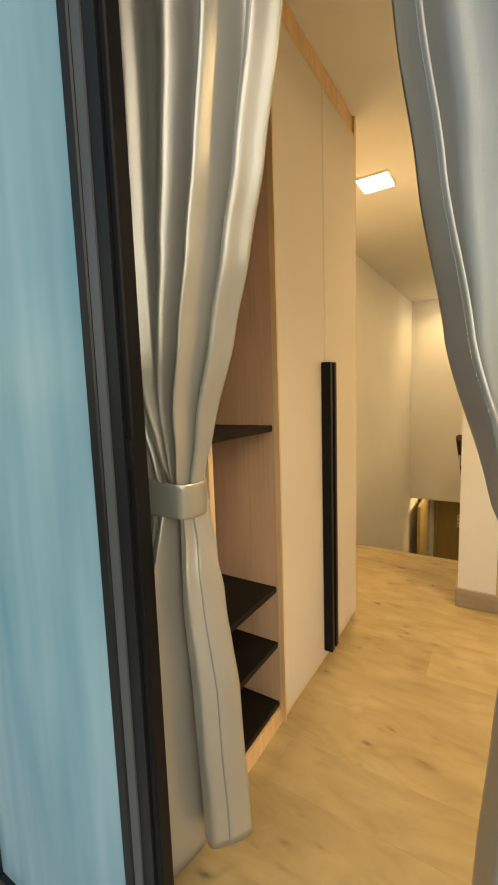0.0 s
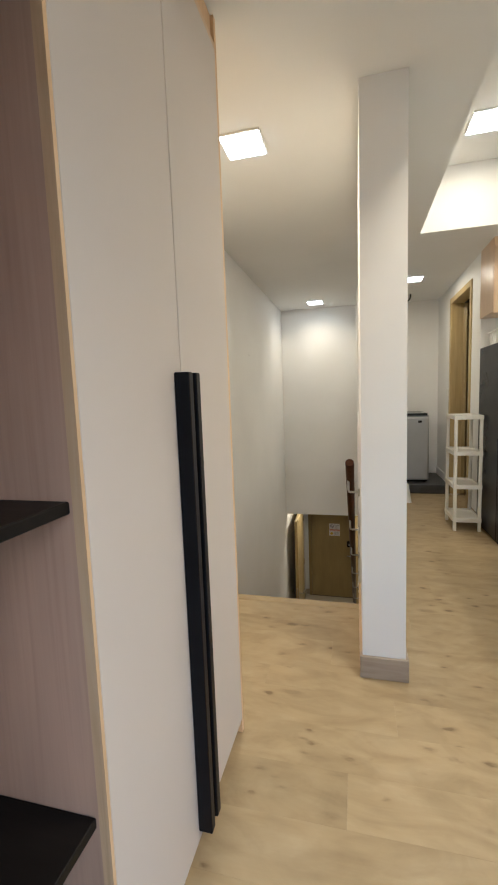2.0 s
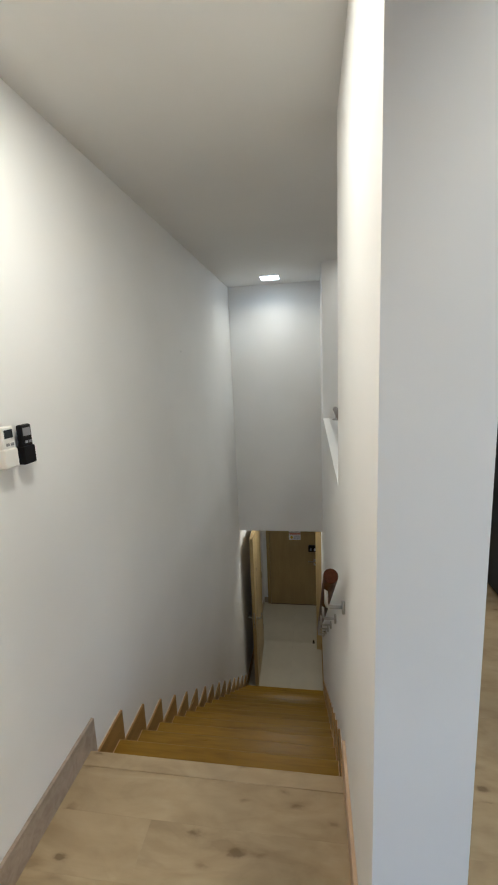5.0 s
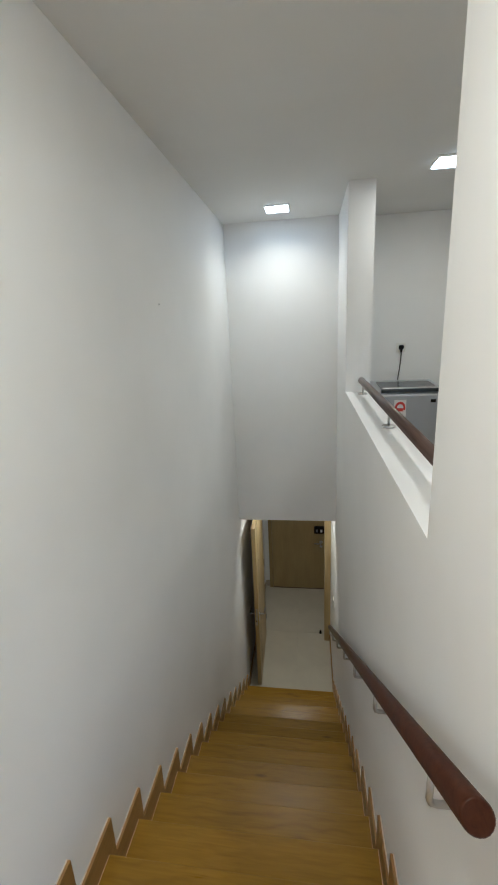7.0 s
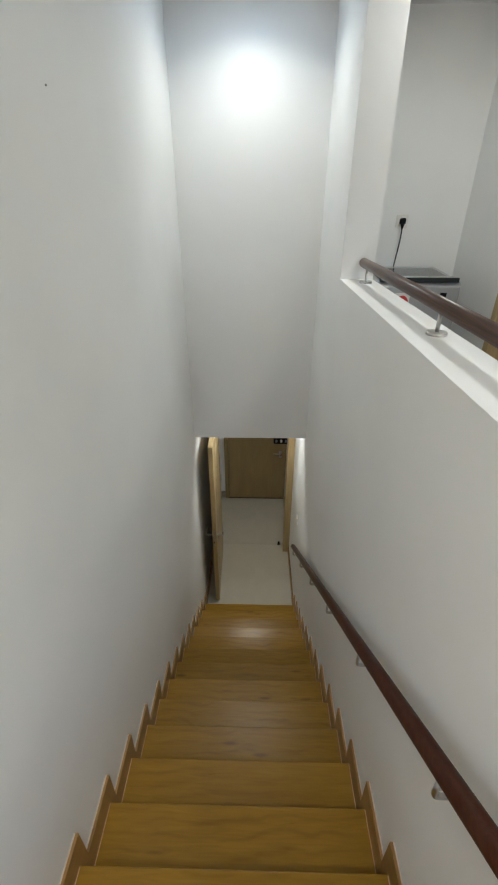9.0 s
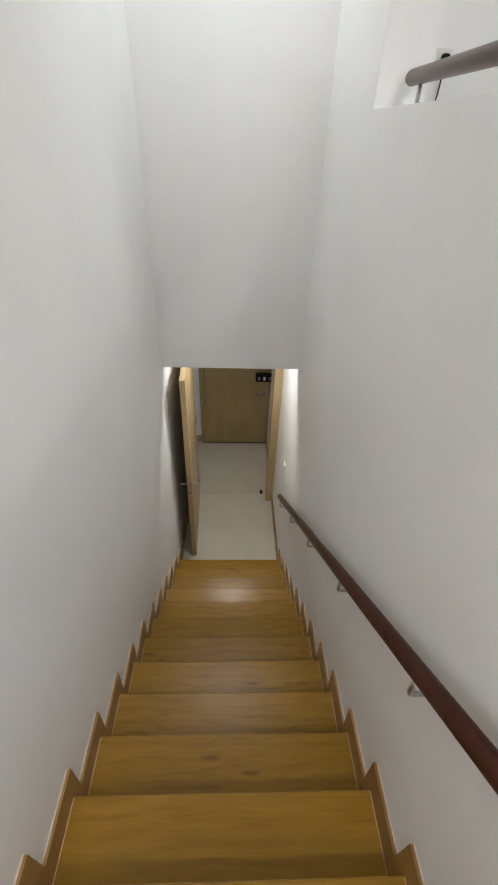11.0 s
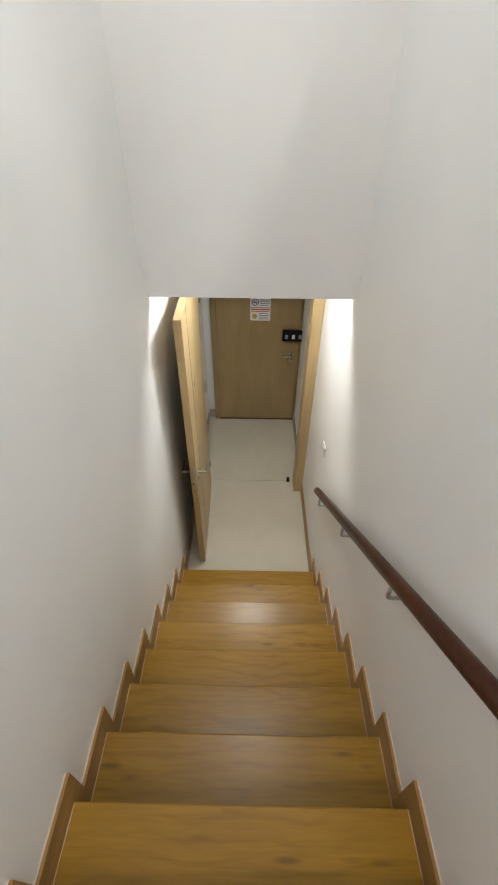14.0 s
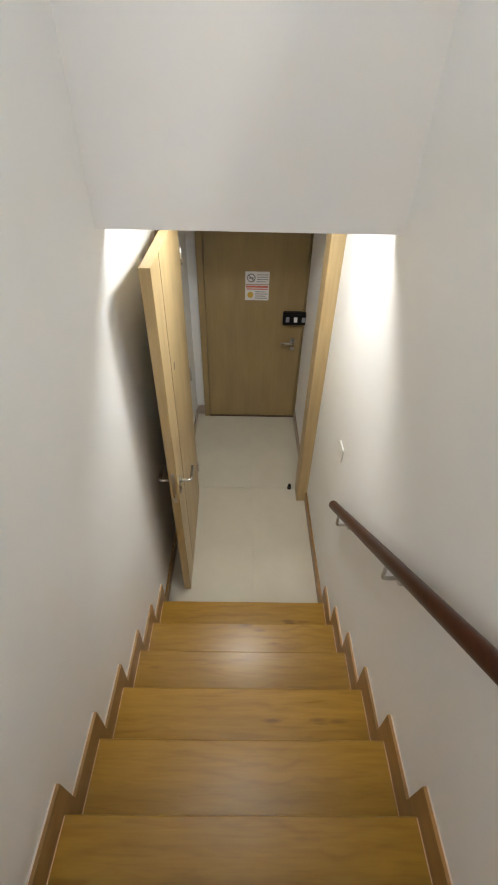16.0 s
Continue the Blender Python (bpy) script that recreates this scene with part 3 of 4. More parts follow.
# ---- sliding door ----
def sliding_door():
    root = thing("sliding_door", (-0.85, 0.6, 0), "dark aluminium sliding glass door with frosted pane, blue sky reflection in its colour", "sliding door")
    bm = boxed(-0.592, -0.566, 0.585, 0.625, -0.15, 2.27, bevel=0.003)
    box(bm, -0.566, -0.515, 0.592, 0.618, -0.15, 2.27)
    part("stile", bm, ALU, root, "dark aluminium stile")
    part("stile_insert", boxed(-0.564, -0.543, 0.588, 0.592, -0.13, 2.25), ALU_GREY, root, "grey stile face")
    part("seal", boxed(-0.515, -0.499, 0.597, 0.629, -0.15, 2.27, bevel=0.003), BLACK, root, "black rubber seal")
    part("stile", boxed(XL + 0.002, XL + 0.06, 0.585, 0.625, -0.15, 2.27, bevel=0.003), ALU, root)
    part("rail", boxed(XL + 0.06, -0.592, 0.588, 0.622, -0.15, -0.12), ALU, root)
    part("rail", boxed(XL + 0.06, -0.592, 0.588, 0.622, 2.21, 2.27), ALU, root)
    part("pane", boxed(XL + 0.06, -0.592, 0.602, 0.608, -0.12, 2.21), FROST, root, "frosted pane with blue sky reflection in its colour")
    part("latch", boxed(-0.514, -0.498, 0.592, 0.597, 1.06, 1.11, bevel=0.002), BLACK, root, "small black latch plate")
    far = thing("sliding_door", (1.6, 0.6, 0), "dark aluminium sliding glass door with clear pane", "sliding door")
    for x0 in (0.95, 2.24):
        part("stile", boxed(x0, x0 + 0.06, 0.645, 0.675, 0.03, 2.27, bevel=0.003), ALU, far)
    for z in (0.03, 2.21):
        part("rail", boxed(1.01, 2.24, 0.645, 0.675, z, z + 0.06), ALU, far)
    part("pane", boxed(1.01, 2.24, 0.657, 0.663, 0.09, 2.21), GLASS, far).visible_shadow = False
    bm = boxed(XL + 0.002, 2.3, 0.632, 0.68, -0.012, -0.004)
    box(bm, XL + 0.002, 2.3, 0.57, 0.68, 2.272, 2.32)
    structure("door_track", bm, ALU, "dark aluminium sliding door track")


sliding_door()


# ---- curtains ----
def lerp_table(table, z):
    for (z0, a), (z1, b) in zip(table, table[1:]):
        if z >= z1:
            k = (z - z1) / (z0 - z1)
            return b + (a - b) * (k * k * (3 - 2 * k) * 0.35 + k * 0.65)
    return table[-1][1]


def cloth_surface(edge, back, folds, low_folds, y, tie, seed):
    """A place on a tied-back drape: u runs from the leading edge to the far one, z is the height."""
    rnd = random.Random(seed)
    ph = [rnd.uniform(-0.5, 0.5) for _ in range(6)]

    def at(u, z):
        e, b = lerp_table(edge, z), lerp_table(back, z)
        gather = math.exp(-((z - tie) / 0.2) ** 2)
        low = 1 / (1 + math.exp((z - tie) / 0.012))
        turns = folds * (1 - low) + low_folds * low
        wander = 0.045 * math.sin(4.3 * u + ph[0] + 0.5 * z) + 0.02 * math.sin(11 * u + ph[1] - 0.8 * z)
        q = 2 * math.pi * turns * (u + wander) + ph[2] + 0.9
        swell = 0.75 + 0.35 * math.sin(6.1 * u + ph[3] + 0.3 * z)
        a = (0.027 * (1 - low) + 0.007 * low) * swell * (1 - 0.45 * gather) * min(1.0, 0.15 + u / 0.3)
        yy = y + a * (math.sin(q) + 0.22 * math.sin(2 * q + ph[4] + z))

        def ridge(mid, half, depth):
            return depth * math.exp(-((u - mid) / half) ** 2)
        high = 0.035 * math.exp(-u / 0.05) + ridge(0.12, 0.032, 0.020) + ridge(0.21, 0.05, -0.018) + ridge(0.31, 0.03, 0.010)
        full = min(1.0, 0.4 + (tie - z) / 0.35) if z < tie else 0.4
        deep = 0.035 * math.exp(-u / 0.05) + full * (ridge(0.2, 0.13, -0.018) + ridge(0.43, 0.05, 0.055) + ridge(0.55, 0.055, -0.05) + ridge(0.67, 0.04, 0.034) + ridge(0.83, 0.1, -0.026))
        yy += high * (1 - low) * (1 - 0.35 * gather) + deep * low
        yy += 0.02 - 0.11 * min(u, 0.5) * (1 - 0.7 * gather)
        near = math.exp(-abs(z - tie) / 0.16)
        yy += 0.006 * near * math.sin(2 * math.pi * 9 * u + ph[5]) + 0.003 * near * math.sin(30 * z + 9 * u)
        yy += 0.010 * math.exp(-u / 0.1) * low * math.sin(55 * z + 3 * u) * math.exp(-(tie - z) / 0.13)
        yy += 0.004 * math.sin(3.3 * z + 5 * u + ph[1]) + 0.0012 * math.sin(23 * z + 4 * math.sin(5 * u + 3 * z)) * low
        return Vector((e + (b - e) * u, yy, z))
    return at


TOP, FOOT = 2.33, 0.022


def drape(at, nu=200, nv=110):
    bm = bmesh.new()
    grid = [[bm.verts.new(at(i / nu, TOP - (TOP - FOOT - (0.07 if i < 0.42 * nu else 0.0)) * j / nv)) for i in range(nu + 1)] for j in range(nv + 1)]
    for p, q in zip(grid, grid[1:]):
        for i in range(nu):
            bm.faces.new((p[i], q[i], q[i + 1], p[i + 1])).smooth = True
    return bm


def outward(at, u, z, lift):
    """A place a little off the cloth, on its street side."""
    p = at(u, z)
    n = (at(u + 0.004, z) - p).cross(at(u, z + 0.004) - p).normalized()
    return p + n * (lift if n.y < 0 else -lift)


def hem_strip(at, edge, back, width, n=110, m=12):
    """The doubled leading hem, lying on the outer side of the cloth."""
    bm = bmesh.new()
    rows = []
    for j in range(n + 1):
        z = TOP - (TOP - FOOT - 0.07) * j / n
        w = min(0.115, width / abs(lerp_table(back, z) - lerp_table(edge, z)))
        rows.append([bm.verts.new(outward(at, w * i / m, z, 0.0032 if i < m else 0.0012)) for i in range(m + 1)])
    for p, q in zip(rows, rows[1:]):
        for i in range(m):
            bm.faces.new((p[i], q[i], q[i + 1], p[i + 1])).smooth = True
    return bm


def stitch_line(at, edge, back, off):
    bm = bmesh.new()
    for j in range(245):
        z = 2.31 - 0.009 * j
        p = outward(at, min(0.09, off / abs(lerp_table(back, z) - lerp_table(edge, z))), z, 0.0036)
        box(bm, p.x - 0.0005, p.x + 0.0005, p.y - 0.0005, p.y + 0.0005, z - 0.0028, z + 0.0028)
    return bm


def tie_ring(cx, cy, rx, ry, z0, z1, tilt):
    bm = bmesh.new()
    n = 48
    rings = []
    for (rr, z) in ((0.985, z0), (1.0, z0 + 0.003), (1.0, z0 + 0.012), (1.0, (z0 + z1) / 2), (1.0, z1 - 0.012), (1.0, z1 - 0.003), (0.985, z1), (0.96, z1), (0.96, z0)):
        rings.append([bm.verts.new((cx + rx * rr * math.copysign(abs(math.cos(q)) ** 0.55, math.cos(q)), cy + ry * rr * math.copysign(abs(math.sin(q)) ** 0.7, math.sin(q)), z + tilt * math.cos(q))) for q in (2 * math.pi * i / n for i in range(n))])
    for a, b in zip(rings, rings[1:] + rings[:1]):
        for i in range(n):
            bm.faces.new((a[i], a[(i + 1) % n], b[(i + 1) % n], b[i])).smooth = True
    bmesh.ops.recalc_face_normals(bm, faces=bm.faces)
    return bm


def curtain(base, edge, back, folds, low_folds, y, seed, tie):
    root = thing("curtain", base, "grey-beige satin curtain gathered by a tieback in the doorway", "curtain", "doorway curtains")
    at = cloth_surface(edge, back, folds, low_folds, y, (tie[4] + tie[5]) / 2, seed)
    cloth = part("cloth", drape(at), CURTAIN, root)
    cloth.modifiers.new("thickness", "SOLIDIFY").thickness = 0.002
    hem = part("hem", hem_strip(at, edge, back, 0.045), CURTAIN, root, "stitched satin hem")
    hem.modifiers.new("thickness", "SOLIDIFY").thickness = 0.0008
    part("stitching", stitch_line(at, edge, back, 0.036), CURTAIN, hem, "fine stitches")
    part("tieback", tie_ring(*tie), BANDCLOTH, root, "broad satin tieback band")
    return root


LEFT_EDGE = [(2.35, -0.265), (1.86, -0.361), (1.62, -0.404), (1.47, -0.440), (1.3, -0.486), (1.1, -0.548), (1.0, -0.573), (0.94, -0.577), (0.84, -0.564), (0.71, -0.546), (0.48, -0.513), (0.0, -0.483)]
LEFT_BACK = [(2.35, -0.92), (1.6, -0.86), (1.2, -0.79), (0.98, -0.707), (0.9, -0.707), (0.7, -0.735), (0.0, -0.76)]
curtain((-0.65, 0.85, 0.02), LEFT_EDGE, LEFT_BACK, 6.2, 2.6, 0.835, 3, (-0.642, 0.846, 0.074, 0.056, 0.908, 0.986, -0.005))
RIGHT_EDGE = [(2.35, -0.26), (1.76, -0.157), (1.51, -0.118), (1.25, -0.071), (1.0, 0.0), (0.93, 0.026), (0.8, 0.036), (0.6, 0.018), (0.31, -0.002), (0.0, -0.02)]
RIGHT_BACK = [(2.35, 0.80), (1.6, 0.66), (1.2, 0.42), (0.96, 0.215), (0.88, 0.215), (0.7, 0.24), (0.0, 0.34)]
curtain((0.12, 0.86, 0.02), RIGHT_EDGE, RIGHT_BACK, 4.4, 2.6, 0.835, 8, (0.130, 0.846, 0.098, 0.062, 0.87, 0.95, 0.008))
rod = thing("curtain_rail", (0, 0.86, 2.34), "slim white curtain rail under the ceiling", "curtain rail")
part("track", boxed(XL + 0.02, 2.2, 0.845, 0.875, 2.335, CEIL_Z), PLASTIC, rod)


# ---- remote controls on the wall ----
def remote(name, y0, y1, z0, z1, body, keys, label, holder=False):
    root = thing(name, (XL, (y0 + y1) / 2, z0), label, "remote control")
    part("body", boxed(XL + 0.012, XL + 0.030, y0, y1, z0, z1, bevel=0.005, seg=2), body, root)
    part("screen", boxed(XL + 0.030, XL + 0.0315, y0 + 0.008, y1 - 0.008, z1 - 0.035, z1 - 0.010), DARKGLASS if body is not BLACK else INK, root, "small dark display")
    for i in range(3):
        for j in range(2):
            yy, zz = y0 + 0.012 + j * 0.018, z1 - 0.05 - i * 0.018
            part("button", boxed(XL + 0.030, XL + 0.0325, yy, yy + 0.011, zz - 0.008, zz), keys, root)
    part("holder", boxed(XL, XL + 0.034, y0 - 0.003, y1 + 0.003, z0 - 0.012, z0 + 0.045, bevel=0.004, seg=2), body, root, "wall-mounted cradle")


remote("remote_control", 2.898, 2.948, 1.245, 1.357, PLASTIC, INK, "white remote control in a cradle on the wall")
remote("remote_control", 2.978, 3.028, 1.240, 1.352, BLACK, INK, "black remote control in a cradle on the wall")


hook = thing("wall_hook", (XC, 2.65, 1.585), "small black hook on the white dividing wall", "hook")
part("plate", boxed(XC, XC + 0.004, 2.640, 2.660, 1.585, 1.625, bevel=0.001), BLACK, hook)
part("prong", tubed([(XC + 0.003, 2.65, 1.595), (XC + 0.018, 2.65, 1.593), (XC + 0.025, 2.65, 1.60), (XC + 0.027, 2.65, 1.618)], 0.003, 8), BLACK, hook)
nail = thing("nail", (XL, 4.755, 1.623), "tiny dark nail in the white stair wall", "nail")
part("head", tubed([(XL, 4.755, 1.623), (XL + 0.004, 4.755, 1.623)], 0.0026, 10), INK, nail)


# ---- lower hall: doors, tiles, switch ----
def lever(parent, cx, cy, cz, nx, ny, dx, dy):
    """A lever handle: rosette, neck and bar; n is the way out of the door, d the way of the bar."""
    p = part("handle", tubed([(cx, cy, cz), (cx + nx * 0.055, cy + ny * 0.055, cz), (cx + nx * 0.063 + dx * 0.008, cy + ny * 0.063 + dy * 0.008, cz), (cx + nx * 0.063 + dx * 0.11, cy + ny * 0.063 + dy * 0.11, cz)], 0.009, 12), STEEL, parent, "brushed steel lever handle")
    part("rosette", tubed([(cx, cy, cz), (cx + nx * 0.007, cy + ny * 0.007, cz)], 0.026, 20), STEEL, p)
    part("keyhole", tubed([(cx, cy, cz - 0.075), (cx + nx * 0.007, cy + ny * 0.007, cz - 0.075)], 0.022, 20), STEEL, p, "steel lock escutcheon")


def open_door():
    y0, y1, x0, x1 = 6.712, 7.605, -1.108, -1.064
    zb, zt = LOW + 0.008, -0.635
    root = thing("open_door", (x1, y1, LOW), "light oak door standing open against the wall", "door")
    leaf = part("leaf", boxed(x0, x1, y0, y1, zb, zt, bevel=0.0015), LEAFWOOD, root)
    part("groove", boxed(x1 - 0.001, x1 + 0.0012, y0 + 0.20, y0 + 0.2035, zb, zt), RAILTOP, leaf, "thin dark groove")
    part("lock_plate", boxed(x0 + 0.012, x1 - 0.012, y0 - 0.0015, y0 + 0.002, LOW + 0.87, LOW + 1.09), STEEL, leaf, "steel lock faceplate")
    lever(root, x1, y0 + 0.062, LOW + 0.98, 1, 0, 0, 1)
    lever(root, x0, y0 + 0.062, LOW + 0.98, -1, 0, 0, 1)
    root.rotation_euler = (0, 0, 0.031)
    part("knot", tubed([(x1 - 0.001, y0 + 0.30, LOW + 1.545), (x1 + 0.0006, y0 + 0.30, LOW + 1.545)], 0.021, 16), RAILTOP, leaf, "dark oval knot")
    for z in (LOW + 0.25, LOW + 1.1, LOW + 1.85):
        part("hinge", tubed([(x1 + 0.004, y1 + 0.004, z), (x1 + 0.004, y1 + 0.004, z + 0.1)], 0.007, 10), STEEL, root)


def hall_door_frame():
    root = structure("door_frame_hall", boxed(XR - 0.08, XR, 7.535, 7.685, LOW, -0.58, bevel=0.003), LEAFWOOD, "light oak door frame")
    part("jamb", boxed(XL, XL + 0.07, 7.61, 7.685, LOW, -0.58, bevel=0.003), LEAFWOOD, root)
    part("head", boxed(XL, XR, 7.535, 7.685, -0.58, -0.51, bevel=0.003), LEAFWOOD, root)
    part("lintel_wall", boxed(XL, XR, 7.55, 7.67, -0.51, -0.25), WALL, root)
    part("strike_plate", boxed(XR - 0.0815, XR - 0.079, 7.57, 7.60, LOW + 0.9, LOW + 1.05), STEEL, root)


def entrance_door():
    y = 8.735
    x0, x1, zt = -1.048, -0.188, -0.62
    root = thing("entrance_door", (-0.62, y, LOW), "closed tan oak veneer entrance door with notices and a digital lock", "door")
    part("leaf", boxed(x0, x1, y, y + 0.045, LOW + 0.006, zt, bevel=0.0015), DOORWOOD, root)
    for name, a, b, c, d in (("frame", x0 - 0.058, x0 - 0.004, LOW, zt + 0.055), ("frame", x1 + 0.004, XR - 0.001, LOW, zt + 0.055)):
        part(name, boxed(a, b if b < XR else XR - 0.002, y - 0.02, y + 0.045, c, d, bevel=0.002), DOORWOOD, root)
    part("frame", boxed(x0 - 0.004, x1 + 0.004, y - 0.02, y + 0.045, zt + 0.003, zt + 0.055), DOORWOOD, root)
    part("threshold", boxed(x0 - 0.004, x1 + 0.004, y - 0.02, y, LOW, LOW + 0.006), RAILTOP, root, "dark threshold strip")
    lever(root, -0.262, y, -1.885, 0, -1, -1, 0)
    lock = part("digital_lock", boxed(-0.372, -0.158, y - 0.075, y - 0.025, -1.705, -1.595, bevel=0.01, seg=2), BLACK, root, "black digital lock box")
    part("lock_mount", boxed(-0.36, -0.20, y - 0.026, y, -1.695, -1.605), BLACK, lock)
    for x, m in ((-0.345, INK), (-0.275, PAPER), (-0.205, INK)):
        part("lock_button", boxed(x, x + 0.03, y - 0.078, y - 0.074, -1.675, -1.63), m, lock)


def notice(z0, z1, header):
    y = 8.735
    x0, x1 = -0.705, -0.502
    root = thing("door_notice", (x0, y, z0), "printed notice with red header taped to the entrance door" if header else "white no-smoking notice taped to the entrance door", "notice")
    part("sheet", boxed(x0, x1, y - 0.003, y - 0.0005, z0, z1), PAPER, root)
    f = y - 0.0045
    if header:
        part("header_bar", boxed(x0 + 0.006, x1 - 0.006, f, y - 0.003, z1 - 0.022, z1 - 0.006), ORANGE, root)
        part("text_line", boxed(x0 + 0.012, x1 - 0.012, f, y - 0.003, z1 - 0.038, z1 - 0.030), ORANGE, root)
        part("emblem", tubed([(x0 + 0.045, y - 0.003, z0 + 0.045), (x0 + 0.045, f, z0 + 0.045)], 0.026, 16), YELLOW, root)
        for i in range(4):
            part("text_line", boxed(x0 + 0.085, x1 - 0.012 - 0.015 * (i % 2), f, y - 0.003, z0 + 0.016 + 0.018 * i, z0 + 0.022 + 0.018 * i), INK, root)
    else:
        cx, cz = x0 + 0.05, (z0 + z1) / 2
        bm = bmesh.new()
        n = 28
        ra = [bm.verts.new((cx + 0.036 * math.cos(q), f, cz + 0.036 * math.sin(q))) for q in (2 * math.pi * i / n for i in range(n))]
        rb = [bm.verts.new((cx + 0.027 * math.cos(q), f, cz + 0.027 * math.sin(q))) for q in (2 * math.pi * i / n for i in range(n))]
        for i in range(n):
            bm.faces.new((ra[i], ra[(i + 1) % n], rb[(i + 1) % n], rb[i]))
        part("ban_circle", bm, INK, root)
        part("slash", tubed([(cx - 0.022, f, cz + 0.022), (cx + 0.022, f, cz - 0.022)], 0.004, 6), INK, root)
        part("pictogram", boxed(cx - 0.02, cx + 0.02, f, y - 0.003, cz - 0.006, cz + 0.004), INK, root)
        for i in range(4):
            part("text_line", boxed(x0 + 0.098, x1 - 0.01 - 0.02 * (i == 0), f, y - 0.003, z0 + 0.018 + 0.019 * i, z0 + 0.023 + 0.019 * i), INK, root)


open_door()
hall_door_frame()
entrance_door()
notice(-1.375, -1.272, False)
notice(-1.512, -1.382, True)

structure("baseboard_hall", boxed(XR - 0.013, XR, Y0 + RUN * 15 + BAND, 7.535, LOW, LOW + 0.1, bevel=0.002), SKIRT, "brown wood skirting in the hall")
structure("baseboard_hall_west", boxed(XL, XL + 0.013, Y0 + RUN * 15 + BAND, 7.61, LOW, LOW + 0.1, bevel=0.002), SKIRT, "brown wood skirting in the hall")
for n_, a_, b_ in (("baseboard_lobby", XL, XL + 0.012), ("baseboard_lobby_east", XR - 0.012, XR)):
    structure(n_, boxed(a_, b_, 7.685, 8.71, LOW, LOW + 0.09), GREYWOOD, "grey skirting in the lobby")
structure("baseboard_lobby_end", boxed(XL + 0.012, -1.108, 8.755, 8.78, LOW, LOW + 0.09), GREYWOOD, "grey skirting beside the entrance door")


def wall_switch(name, cx, cy, cz, nx, ny, label, w=0.086):
    root = thing(name, (cx, cy, cz), label, "switch")
    h = w / 2
    if nx:
        a, b = sorted((cx, cx + nx * 0.009))
        part("plate", boxed(a, b, cy - h, cy + h, cz - h, cz + h, bevel=0.003), PLASTIC, root)
        a, b = sorted((cx + nx * 0.009, cx + nx * 0.0125))
        part("rocker", boxed(a, b, cy - h * 0.45, cy + h * 0.45, cz - h * 0.55, cz + h * 0.55, bevel=0.001), PLASTIC, root)
    else:
        part("plate", boxed(cx - h, cx + h, cy - 0.009, cy, cz - h, cz + h, bevel=0.003), PLASTIC, root)
        part("rocker", boxed(cx + h * 0.3, cx + h * 0.75, cy - 0.012, cy - 0.009, cz + h * 0.2, cz + h * 0.7), PLASTIC, root)
    return root


wall_switch("light_switch", XR, 6.845, -1.60, -1, 0, "white light switch on the hall wall")
wall_switch("light_switch", BX, 6.17, 1.185, -1, 0, "white light switch beside the bathroom door")
wall_switch("wall_socket", 0.418, 6.79, 1.245, 0, -1, "white wall socket with a plug in it")
stop = thing("door_stop", (-0.30, 7.68, LOW), "small black floor door stop", "door stop")
part("foot", tubed([(-0.30, 7.68, LOW), (-0.30, 7.68, LOW + 0.012)], 0.018, 14), BLACK, stop)
part("knob", tubed([(-0.30, 7.68, LOW + 0.012), (-0.30, 7.68, LOW + 0.042), (-0.30, 7.68, LOW + 0.048)], [0.012, 0.014, 0.008], 14), BLACK, stop)


# ---- plug and cable ----
plug = thing("power_plug", (0.418, 6.76, 1.24), "black plug and cable hanging to the washing machine", "plug")
part("plug_body", boxed(0.396, 0.440, 6.748, 6.779, 1.225, 1.268, bevel=0.012, seg=3), BLACK, plug)
part("cable_sleeve", tubed([(0.418, 6.757, 1.23), (0.418, 6.757, 1.208), (0.418, 6.757, 1.195)], [0.013, 0.009, 0.005], 10), BLACK, plug)
part("cable", tubed([(0.418 - 0.0022 * i + 0.004 * math.sin(i * 0.45), 6.757 - 0.003 * i, 1.218 - 0.026 * i) for i in range(14)], 0.0042, 8), BLACK, plug)


# ---- washing machine on its plinth ----
bm = boxed(XC + 0.001, BX - 0.001, 5.985, 6.789, 0.0, 0.105, bevel=0.003)
plinth = structure("utility_plinth", bm, DARKTILE, "dark grey tiled plinth under the washing machine")


